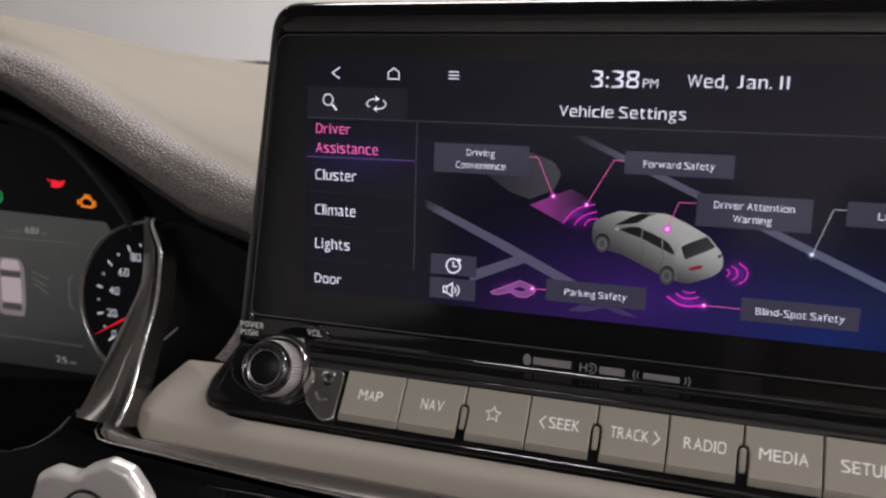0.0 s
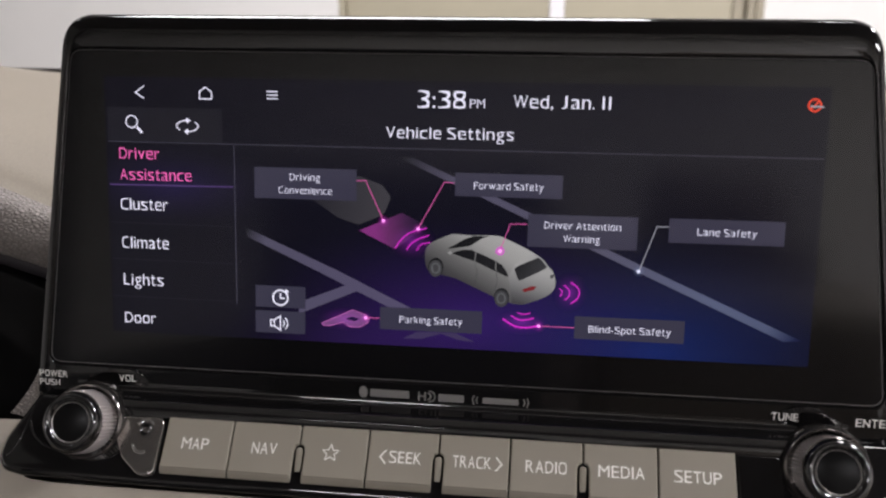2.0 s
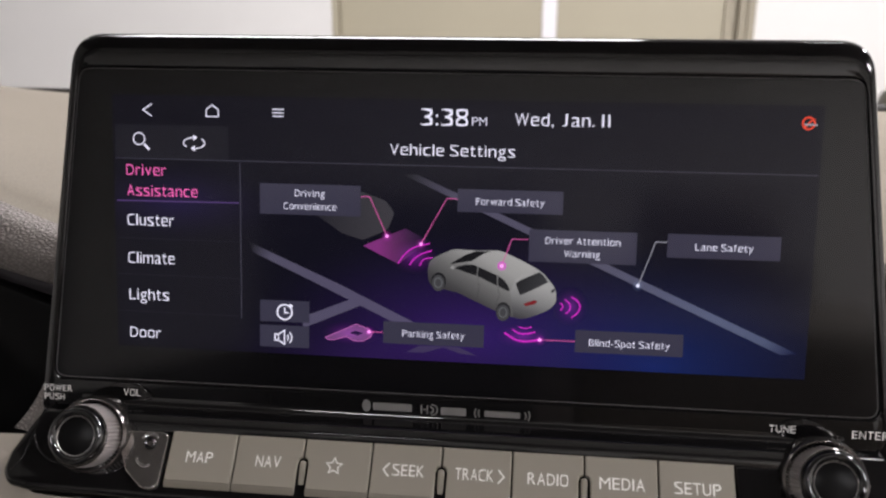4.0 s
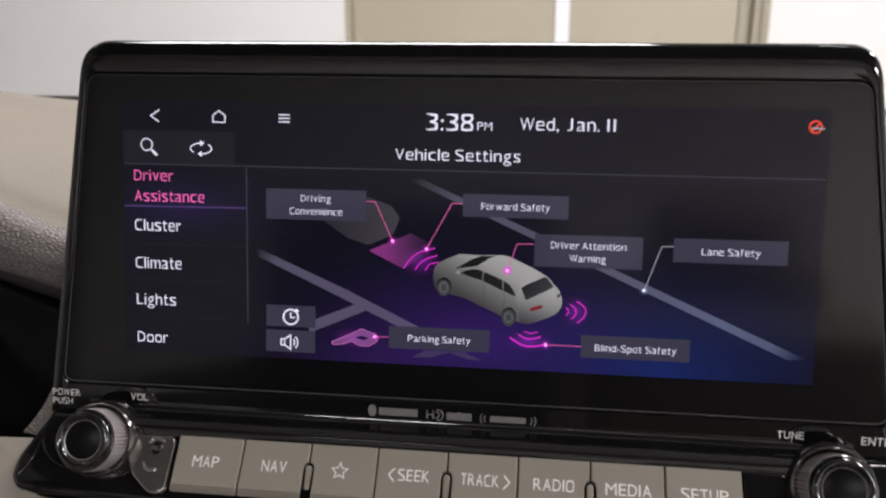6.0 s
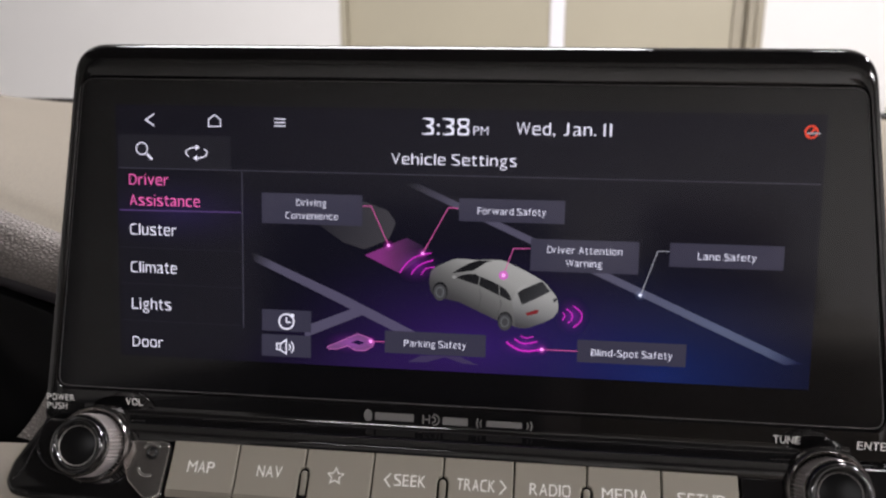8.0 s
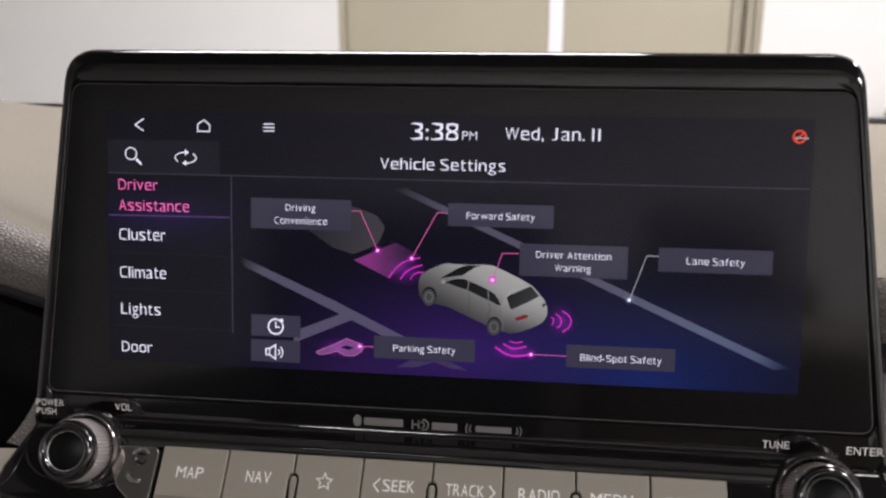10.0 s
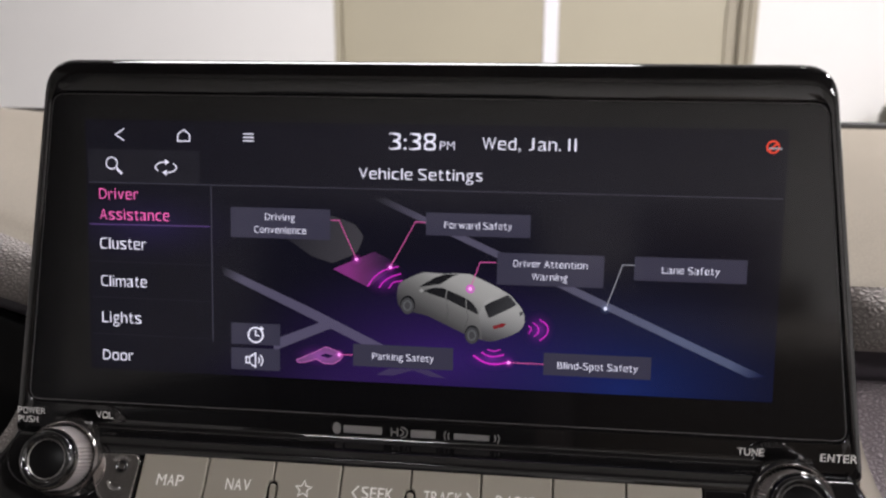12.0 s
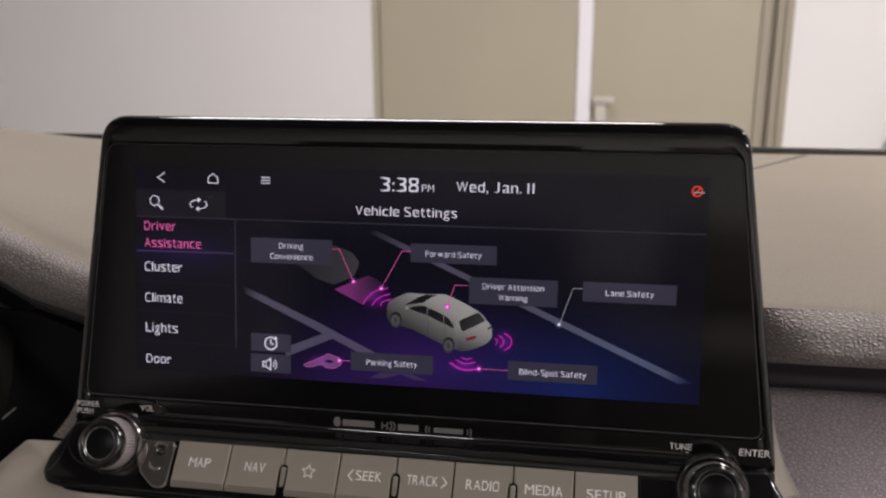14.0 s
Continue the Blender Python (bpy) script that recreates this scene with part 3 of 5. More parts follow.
def wall_cabinet():
    """Low cabinet against the wall; its top just shows above the dashboard."""
    c = thing("low_cabinet", "low beige metal cabinet against the wall", "cabinet", m=pose(1.333, 3.12, 0))
    part("carcass", block(0, 0.02, 0.02, 0.60, 0.36, CABINET - 0.02), "cabinet", c, scale=1)
    top = block(-0.008, 0, CABINET - 0.02, 0.608, 0.368, CABINET)
    bmesh.ops.bevel(top, geom=top.edges[:], offset=0.006, segments=2, affect="EDGES")
    part("cabinet_top", top, "cabinet", c, scale=1)
    for x in (0.006, 0.303):
        leaf = part("cabinet_door", block(x, 0.002, 0.06, x + 0.291, 0.019, CABINET - 0.03), "cabinet", c, scale=1)
        hx = x + (0.26 if x < 0.1 else 0.03)
        part("handle", block(hx - 0.006, -0.018, CABINET - 0.2, hx + 0.006, 0.002, CABINET - 0.1), "strip", leaf, scale=1)
    for x in (0.03, 0.57):
        for y in (0.05, 0.33):
            part("foot", block(x - 0.02, y - 0.02, 0, x + 0.02, y + 0.02, 0.02), "matt", c, scale=1)
    k = thing("canister", "dark olive rounded canister on the low cabinet", "canister", m=pose(1.446, 3.28, CABINET))
    prof = [(0.045, 0.0), (0.058, 0.006), (0.072, 0.03), (0.078, 0.065), (0.076, 0.095), (0.064, 0.125), (0.04, 0.143), (0.03, 0.148), (0.001, 0.149)]
    part("drum", lathe(prof, Matrix.Identity(4), n=40), "canister", k, smooth=60, scale=1)
    part("lid", lathe([(0.028, 0.147), (0.03, 0.16), (0.026, 0.165), (0.001, 0.166)], Matrix.Identity(4), n=32), "matt", k, "black screw lid", smooth=40, scale=1)


CABINET = 0.73
wall_cabinet()

# Unseen cabin shell, added behind and above the eye to shape reflections.
bm = block(-0.66, -0.80, HEIGHT + 0.42, 0.66, -0.10, HEIGHT + 0.46)
for x in (-0.66, 0.60):
    block(x, -0.80, HEIGHT - 0.75, x + 0.06, -0.74, HEIGHT + 0.42, bm)
structure("unseen_cabin_roof", bm, "lining", "unseen grey roof panel on two pillars, added for reflections", "car interior")
for x0, x1, xs, mat, label in ((-0.78, 0.05, -0.78, "trim_in", "unseen dark cabin side, rear wall and floor, added for reflections"), (0.05, 0.78, 0.72, "trim_tan", "unseen brown cabin side, rear wall and floor, added for reflections")):
    bm = block(xs, -2.1, HEIGHT - 0.75, xs + 0.06, 0.3, HEIGHT - 0.22)
    # added rear wall, higher on the left to darken the glass reflection there
    block(x0, -2.16, HEIGHT - 0.75, x1, -2.1, HEIGHT + (0.22 if xs < 0 else 0.06), bm)
    block(x0, -2.1, HEIGHT - 0.80, x1, 0.6, HEIGHT - 0.75, bm)
    structure("unseen_cabin_side", bm, mat, label, "car interior")



def front_seat(x):
    """Reclined front seat; it shows in the polished black trim."""
    ob = thing("front_seat", "taupe leather passenger seat with headrest", "car seat", m=pose(x, -1.05, HEIGHT - 0.97))
    for name, at, size, lean in (("cushion", (0, 0.15, 0.28), (0.52, 0.54, 0.16), 8), ("backrest", (0, -0.24, 0.62), (0.52, 0.15, 0.64), -16), ("headrest", (0, -0.37, 1.06), (0.27, 0.11, 0.19), -10)):
        bm = bmesh.new()
        bmesh.ops.create_cube(bm, size=1, matrix=pose(*at, lean) @ Matrix.Diagonal((*size, 1)))
        bmesh.ops.bevel(bm, geom=bm.edges[:], offset=0.05, segments=4, affect="EDGES", profile=0.6)
        part(name, bm, "seat", ob, smooth="all", scale=1)
    bm = block(-0.2, -0.12, 0.0, 0.2, 0.36, 0.19)
    part("seat_base", bm, "trim_in", ob, scale=1)
    return ob


front_seat(0.37)

# ---------------------------------------------------------------- dashboard
XL = [-620, -520, -430, -350, -322, -305, -284, -261, -229, -199, -169, -140, -90]
Z_BEND = [72, 72, 68, 57, 53, 49, 43, 32.7, 16.5, 2.2, -8.5, -14, -18]
Z_LOW = [68, 66, 60, 46, 37.5, 30.5, 19.5, 8, -9, -24.5, -32.5, -38, -42]
Z_70 = [76, 78, 78, 70, 63, 58, 51, 42, 28, 16, 7, 2, 0]
Z_180 = [98, 93, 82, 66, 60, 56.5, 51.5, 47, 41, 36, 33, 31, 30]
Z_372 = [98, 86, 67, 63.5, 63.5, 63.5, 63.5, 63.5, 63.5, 63.5, 63.5, 63.5, 63.5]
dash = thing("dashboard", "grey-beige grained dashboard pad with rolled front edge", "dashboard")
loops_top, loops_roll = [], []
for x in np.linspace(-718, -90, 112):
    f = [float(np.interp(x, XL, z)) for z in (Z_372, Z_180, Z_70, Z_BEND, Z_LOW)]
    prof = [(374, f[0]), (180, f[1]), (70, f[2]), (42, f[3] + 4.2), (32, f[3] + 0.6), (28.4, f[3] - 4.5), (27, (f[3] + f[4]) / 2), (32, f[4] + 4), (40, f[4] + 0.8), (48, f[4] + 1.2), (60, f[4] + 8)]
    line = [(float(x), float(p[0]), float(p[1])) for p in spline(prof, 6)]
    loops_top.append(line[:20])
    loops_roll.append(line[19:])
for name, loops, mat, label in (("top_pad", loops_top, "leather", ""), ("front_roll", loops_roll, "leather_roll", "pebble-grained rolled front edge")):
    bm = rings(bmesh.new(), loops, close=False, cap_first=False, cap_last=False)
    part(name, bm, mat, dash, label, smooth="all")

RIGHT = [(374, 62), (200, 37), (90, 17), (40, 4), (18, -3.2), (11, -6.6), (4, -12), (0.5, -18), (-0.8, -23), (2, -26.5), (10, -29), (24, -30.5), (45, -31.5)]
prof = spline(RIGHT, 6)
bm = rings(bmesh.new(), [[(x, float(p[0]), float(p[1])) for p in prof[:31]] for x in np.linspace(-96, 718, 40)], close=False, cap_first=False, cap_last=False)
part("top_pad", bm, "leather", dash, smooth="all")
loops = []
for x in [146, 148, 150, 152, 154, 157, 160, 164, 168, 173, *np.linspace(180, 718, 16)]:
    tuck = max(0.0, 1 - (x - 146) / 24) ** 2  # the roll draws back behind the screen's housing
    loops.append([(float(x), max(float(p[0]), float(p[0]) + tuck * (11.5 - float(p[0]))), float(p[1])) for p in prof[30:]])
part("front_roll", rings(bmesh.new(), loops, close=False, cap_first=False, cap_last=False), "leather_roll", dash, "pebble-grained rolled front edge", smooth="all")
prof = spline([(45, -31.5), (52, -34), (54, -42), (50, -47), (42, -47)], 5)
bm = rings(bmesh.new(), [[(x, float(p[0]), float(p[1])) for p in prof] for x in (146, 300, 500, 718)], close=False, cap_first=False, cap_last=False)
part("recess", bm, "slot", dash, "dark recessed slot along the dashboard", smooth="all")
prof = spline([(42, -47), (38, -47.6), (35, -50), (33.5, -55), (32, -63), (29, -73), (24, -84), (16, -96), (6, -108), (-6, -120), (-18, -140), (-20, -180)], 6)
bm = rings(bmesh.new(), [[(x, float(p[0]), float(p[1])) for p in prof] for x in np.linspace(146, 718, 20)], close=False, cap_first=False, cap_last=False)
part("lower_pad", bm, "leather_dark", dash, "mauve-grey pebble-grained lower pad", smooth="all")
# fine seam of the cover on top of the pad
part("cover_seam", slab([(190, 280.0), (191.2, 279.2), (245, 361.0), (244, 361.8)], Matrix(((1, 0, 0, 0), (0, 1, 0, 0), (0, 0.143, 1, 9.2), (0, 0, 0, 1))), 0.3, 1.5, 0.1), "seam", dash, "thin seam of the dashboard cover")
# dark band at the foot of the windscreen
part("windscreen_band", slab(rounded([(-718, 62), (718, 60.3), (718, 65.5), (330, 66.2), (0, 67.4), (-718, 70)], 1.5), plane((0, 370, 0), 0), 0, 14, 1), "band", dash, "black band at the foot of the windscreen", smooth=40)

# soft black lip under the roll and polished inner rim of the instrument hood
lip = []
for x in np.linspace(-718, -150, 70):
    z = float(np.interp(x, XL, Z_LOW))
    sec = spline([(40, z + 2.0), (41, z - 3.0), (46, z - 6.5), (58, z - 7.5), (74, z - 4.5)], 3)
    lip.append([(float(x), float(p[0]), float(p[1])) for p in sec])
part("hood_lip", rings(bmesh.new(), lip, close=False, cap_first=False, cap_last=False), "hood", dash, "soft black lip under the rolled edge", smooth="all")
rim = [Vector(p) for p in spline([(-470, 100, 20), (-425, 100, 19.5), (-382, 100, 14.9), (-356.5, 100, 8), (-335.9, 100, -0.1), (-316, 99, -15), (-294.5, 96, -33.5), (-283, 94, -46)], 5)]
loops = [[p + Vector((0, 0, 0)), p + Vector((1.2, -3, 1.6)), p + Vector((4.2, -6, 5.2)), p + Vector((9, -4, 9.5)), p + Vector((11, 6, 10))] for p in rim]
part("hood_rim", rings(bmesh.new(), loops, close=False, cap_first=False, cap_last=False), "cap_face", dash, "black inner rim of the hood", smooth="all")

# instrument recess
prof_r = []
for x in np.linspace(-718, -90, 48):
    z = float(np.interp(x, XL, Z_LOW))
    prof_r.append([(float(x), 50, z + 2.5), (float(x), 90, z + 4), (float(x), 169, z + 2)])
part("recess_roof", rings(bmesh.new(), prof_r, close=False, cap_first=False, cap_last=False), "matt", dash, smooth="all")
part("side_panel", slab(rounded([(-222, -30), (-218.5, -46), (-219.5, -80), (-230, -98), (-238, -118), (-205, -118), (-160, -102), (-140, -80), (-140, -47), (-170, -39), (-199, -29)], 3), plane((0, 36, 0), 0), 0, 6, 1.5), "cap_face", dash, "black panel beside the instruments", smooth=40)
part("panel_line", slab([(-223.2, -90.8), (-222.6, -91.3), (-209.3, -80.2), (-209.8, -79.7)], plane((0, 35.4, 0), 0), 0, 1, 0.1), "satin", dash, "thin bright line")
part("recess_wall", slab([(-718, -260), (-90, -260), (-90, 24), (-200, 30), (-320, 52), (-430, 72), (-718, 80)], plane((0, 170, 0), 0), 0, 4, 1), "matt", dash)
for side in (-1, 1):
    # concave fillet that flares from the screen's housing to the beam
    loops = []
    for k in range(15):
        z = -42 - 42 * k / 14
        x0 = 150.4 + 3.6 * k / 14
        flare = 0.8 + 1.4 * k / 14 + (13 if side < 0 else 8) * (k / 14) ** 2.6
        row = [(side * (x0 + flare * (q / 8)), 4.5 + 5 * (1 - (1 - q / 8) ** 1.8) - 2.5 * (k / 14) ** 2, z + 1.5 * q / 8) for q in range(9)]
        back = [(side * (x0 + flare + 0.6), row[-1][1] + 8, row[-1][2]), (side * x0, row[-1][1] + 8, z)]
        loops.append(row + back)
    part("corner_trim", rings(bmesh.new(), loops), "leather_roll" if side < 0 else "beam", dash, "grey fillet between screen and beam", smooth=50)

# ---------------------------------------------------------------- grey beam and trim strips below the keys


beam = thing("trim_beam", "matt grey soft plastic beam across the dashboard", "dashboard trim")
left = [(-148, -3.5), (-171.6, -4.3), (-185.1, -16.8), (-191.2, -29), (-184, -37.8), (-150, -38.4)]
inner = [(-136, -25.2), (-146, -24.5), (-153, -21), (-155, -12)]
out = rounded(left + [(-x, v) for x, v in reversed(left)] + [(-x, v) for x, v in reversed(inner)] + inner, [2, 5, 9, 8, 8, 5, 5, 8, 8, 9, 5, 2, 4, 6, 9, 5, 5, 9, 6, 4], 5)
out = ccw(out)
fine = []
for p, q in zip(out, out[1:] + out[:1]):  # even steps along the long sides
    n = max(1, int(math.dist(p, q) / 8))
    fine += [(p[0] + (q[0] - p[0]) * k / n, p[1] + (q[1] - p[1]) * k / n) for k in range(n)]
out = fine
crease, skirt = inset(out, 7.5), inset(out, -2.2)
notch = [v > -6 or min(math.hypot(u - x, v - z) for x, z in inner + [(-x, z) for x, z in inner]) < 9 or (abs(u) < 137 and v > -27) for u, v in out]
levels = []
for f, w in ((0.0, -18.0), (0.0, -10.6), (0.04, -9.8), (0.12, -9.1), (0.3, -8.0), (0.52, -6.7), (0.74, -5.5), (0.9, -4.8), (1.05, -4.4), (1.2, -4.24)):
    levels.append([SLOPE @ Vector((u, v, -18.0 if w == -18.0 else -4.2)) if stay else SLOPE @ Vector((su + (cu - su) * f, sv + (cv - sv) * f, w))
                   for (u, v), (cu, cv), (su, sv), stay in zip(out, crease, skirt, notch)])
bm = rings(bmesh.new(), levels)
bmesh.ops.remove_doubles(bm, verts=bm.verts, dist=0.02)
bmesh.ops.triangulate(bm, faces=[f for f in bm.faces if len(f.verts) > 4])
part("beam", bm, "beam", beam, smooth=50)
out = rounded([(-203.6, -33.5), (-196, -34), (-193, -37.4), (-186, -39.3), (-150, -39.4), (150, -39.4), (300, -40), (300, -50), (-118, -46), (-165, -44.4), (-198, -43.4), (-203.4, -40)], [1, 3, 3, 3, 1, 1, 1, 1, 1, 1, 4, 5], 4)
part("gloss_strip", slab(out, SLOPE, -6, 8, 0.8), "strip_metal", beam, "smoked chrome strip", smooth=40)


def tube(points, r, n=10):
    loops = []
    pts = [Vector(p) for p in points]
    for i, p in enumerate(pts):
        d = (pts[min(i + 1, len(pts) - 1)] - pts[max(i - 1, 0)]).normalized()
        a = d.cross(Vector((0, 0.5, 1))).normalized()
        b = a.cross(d)
        loops.append([p + r * (math.cos(2 * math.pi * k / n) * a + math.sin(2 * math.pi * k / n) * b) for k in range(n)])
    return rings(bmesh.new(), loops)


kp = [SLOPE @ Vector((u, v, -3.6)) for u, v in [(-203.8, -36.5), (-203.2, -40.2), (-200.6, -42.6), (-196, -43.3), (-165, -44.6), (-118, -46.3), (0, -48.5), (150, -50), (300, -51)]]
part("chrome_line", tube(kp, 0.6), "chrome", beam, "thin chrome line", smooth="all")
out = rounded([(-196, -44.5), (-118, -47.5), (0, -50), (300, -53), (300, -120), (-330, -120), (-330, -58), (-250, -55.2), (-235, -51.4), (-226, -43), (-218, -38.5), (-200, -38.5)], 1, 3)
part("lower_panel", slab(out, SLOPE, -7, 6, 1), "matt", beam, "black lower panel", smooth=40)

part("vent_edge", tube([SLOPE @ Vector((u, v, -6.8)) for u, v in [(-146.9, -52.5), (-128.2, -51.9), (-108.6, -51.9)]], 0.5), "dark_chrome", beam, "thin edge of the air vent", smooth="all")
part("vent_tab", slab(rounded([(-151.4, -53.5), (-138.2, -52.3), (-137.6, -58.3), (-149.9, -60.4)], 1.0), SLOPE, -6.6, 4, 0.8), "cap_face", beam, "small dark tab of the air vent", smooth=40)

# shroud arm of the instrument cluster
shroud = thing("cluster_shroud", "dark chrome arm framing the instrument cluster", "dashboard trim")
arm = [((-212, -30, -103), (-191, -30, -104)), ((-214, -18, -95), (-192, -20, -94)), ((-219, 0, -82), (-198.5, -2, -77)), ((-219, 14, -66), (-203, 12, -62)),
       ((-219, 22, -54), (-207, 20, -50)), ((-222, 28, -40), (-211, 26, -40)), ((-225.5, 33, -29), (-219, 31, -30)), ((-227, 36, -26.5), (-219.5, 33, -27))]
arm = spline([tuple(a + b) for a, b in arm], 5)
loops = []
for s in arm:
    a, b = Vector(s[:3]), Vector(s[3:])
    back = Vector((2, 9, -3))
    mid = a * 0.45 + b * 0.55 + Vector((0.2, -0.9, 0.3))
    loops.append([a, a * 0.93 + b * 0.07 + Vector((0, -0.7, 0.2)), mid, a * 0.34 + b * 0.66 + Vector((0, -0.7, 0.2)), a * 0.27 + b * 0.73 + Vector((0.4, 1.2, 0)), a * 0.18 + b * 0.82 + Vector((0, -1.0, 0.3)), b, b + back, a + back])
part("arm", rings(bmesh.new(), loops), "arm", shroud, smooth=35)
part("arm_edge", tube([Vector(s[3:]) + Vector((0.4, -0.6, 0)) for s in arm], 0.9), "chrome", shroud, "polished edge", smooth="all")
foot = spline([(-214, -26, -102), (-224, -20, -108.8), (-232, -20, -116.5), (-245, -20, -125.1), (-254.8, -20, -128.6), (-266, -20, -131), (-330, -20, -132)], 5)
part("lower_lip", tube([Vector(p) for p in foot], 0.9, 12), "dark_chrome", shroud, "thin dark lip", smooth="all")
# apron that closes the shroud below the cluster
loops = []
for k in range(25):
    x = -620 + (620 - 212) * k / 24
    s = k / 24
    z = -134 - 38 * math.sin(math.pi * (0.35 + 0.65 * s)) * 0.9
    loops.append([(x, 128, z + 4), (x, 90, z - 6), (x, 40, z - 22), (x, 10, z - 30), (x, 0, z - 60)])
part("apron", rings(bmesh.new(), loops, close=False, cap_first=False, cap_last=False), "matt", shroud, "matt black apron below the dials", smooth="all")

# start button surround
start = thing("start_button", "satin silver start button surround on black panel", "start button")
out = rounded([(-212, -150), (-208.2, -125.3), (-204.5, -115), (-197, -111.2), (-186, -112.4), (-180.5, -108.1), (-171, -104.2), (-161.4, -106.5), (-156, -113), (-150, -124), (-149, -150)], [3, 8, 7, 6, 5, 5, 8, 8, 7, 6, 3], 5)
part("surround", slab(out, plane((0, -60, 0), 0), 0, 6, 3.2, steps=5), "satin", start, smooth=60)
part("button", lathe([(0.2, 0), (9, 0), (10.2, -0.6), (10.5, 2), (11.5, 2.6), (12, 0), (12, -3)][::-1], plane((-180, -58, -128.5), 4) @ Matrix.Translation((0, 0, 1.5))), "gloss", start, "black round button", smooth=40)

# ---------------------------------------------------------------- instrument cluster
CL = plane((0, 130, 0), 0)
cluster = thing("instrument_cluster", "lit instrument cluster with speed dial and grey display", "instrument cluster")
part("face", slab(box4(-620, -215, -262, 12), CL, 0, 6, 1), "dial", cluster)
lcd = part("display", sheet(rounded([(-560, -152), (-338, -148), (-318, -70), (-331, -47), (-560, -42)], 3), CL, 0.4), "lcd", cluster, "grey lit display")
dial = part("dial_plate", lathe([(0.2, 2.0), (51.5, 2.0), (52, 0.2)][::-1], CL @ Matrix.Translation((-298, -97.5, 0))), "dial", cluster, "black speed dial", smooth=30)
part("dial_ring", lathe([(52.5, 0.2), (52.6, 3.0), (52.9, 3.3), (53.3, 3.0), (53.4, 0.2)][::-1], CL @ Matrix.Translation((-298, -97.5, 0)), n=72), "satin", dial, "thin silver ring", smooth=30)


def dial_at(r, deg):
    return -298 + r * math.cos(radians(deg)), -97.5 + r * math.sin(radians(deg))


for num, x, z in (("0", -325.7, -118.2), ("20", -327, -104.6), ("40", -324.8, -90), ("60", -317, -77.4), ("80", -307.6, -67.3)):
    w = 2.3 * len(num)
    part("numeral", words(num, x - w + 0.8, x + w - 0.8, z - 2.3, 4.8, CL, 2.6), "dial_print", dial)
# ticks lie on a flattened arc: long at the numerals, short between
for k in range(13):
    deg = 218 - 13.0 * k
    x, z = -296 + 41 * math.cos(radians(deg)), -97.5 + 39 * math.sin(radians(deg))
    d = Vector((-math.cos(radians(deg)), -math.sin(radians(deg)))) * (2.2 if k % 2 == 0 else 1.0)
    part("tick", stroke([(x - d.x, z - d.y), (x + d.x, z + d.y)], 1.25 if k % 2 == 0 else 0.9, CL, 2.6), "dial_print", dial)
part("needle", slab([dial_at(47, 208), dial_at(9, 212), dial_at(9, 202)], CL, 5, 1.5, 0.3), "needle", dial, "red needle")
part("range_text", words("Range", -412, -398.5, -58.6, 2.6, CL, 0.8), "lcd_rule", lcd)
part("range_text", words("681", -396, -385, -58.6, 4.2, CL, 0.8), "lcd_print", lcd)
part("range_unit", stroke([(-382.5, -57.8), (-378, -57.8)], 1.4, CL, 0.8), "lcd_rule", lcd)
part("trip_text", words("25", -375, -366, -143.2, 4.4, CL, 0.8), "lcd_print", lcd)
part("trip_unit", stroke([(-364, -142.2), (-358.5, -142.2)], 1.8, CL, 0.8), "lcd_rule", lcd)
part("divider", stroke([(-470, -63), (-352, -62.4)], 0.6, CL, 0.8), "lcd_rule", lcd)
part("divider", stroke([(-470, -130), (-352, -130)], 0.6, CL, 0.8), "lcd_rule", lcd)
part("car_symbol", sheet(rounded([(-421, -115.5), (-400, -115.5), (-398, -104), (-398.5, -82), (-402, -76.5), (-418, -76.5), (-422, -82), (-423, -104)], 4), CL, 0.7), "lcd_car_side", lcd, "car seen from above")
part("car_symbol_roof", sheet(rounded(box4(-418.5, -106.5, -401.5, -89.5), 2.5), CL, 0.85), "lcd_car", lcd)
part("car_symbol_bonnet", sheet(rounded([(-419.5, -84.5), (-401.5, -84.5), (-403.5, -77.6), (-417, -77.6)], 2), CL, 0.85), "lcd_car", lcd)
part("car_symbol_glass", sheet(rounded([(-420, -85.2), (-400.8, -85.2), (-402.5, -89.2), (-418, -89.2)], 1.5), CL, 0.9), "lcd_car_dark", lcd)
part("car_symbol_glass", sheet(rounded([(-417.5, -107), (-402.5, -107), (-400.8, -111.5), (-419.2, -111.5)], 1.5), CL, 0.9), "lcd_car_dark", lcd)
bm = stroke([(-392, -84), (-378, -88)], 1.0, CL, 0.7)
stroke([(-392, -88), (-380, -93)], 1.0, CL, 0.7, bm)
stroke([(-390, -92), (-379, -98)], 1.0, CL, 0.7, bm)
part("door_symbol", bm, "lcd_rule", lcd, "open door mark")
bm = stroke([(-358, -84), (-362, -86), (-362, -104), (-358, -106)], 0.8, CL, 0.7)
part("bracket", bm, "lcd_rule", lcd)
bm = sheet(rounded([(-374, -27.5), (-373, -22.5), (-366, -23.5), (-362, -21.8), (-363.5, -25.5), (-367, -27.5)], 0.8), CL, 0.6)
stroke([(-374, -23.5), (-376.5, -22.3)], 0.9, CL, 0.6, bm)
part("oil_lamp", bm, "warn_red", cluster, "red oil can warning lamp")
bm = stroke(rounded([(-350, -38), (-350, -34), (-347.5, -32.5), (-343, -32.5), (-341, -35), (-341, -38.5)], 0.8, 2), 1.3, CL, 0.6, closed=True)
stroke([(-348, -31), (-343, -31)], 1.0, CL, 0.6, bm)
stroke([(-352.2, -37.5), (-352.2, -34)], 1.2, CL, 0.6, bm)
stroke([(-339.2, -38), (-339.2, -34)], 1.2, CL, 0.6, bm)
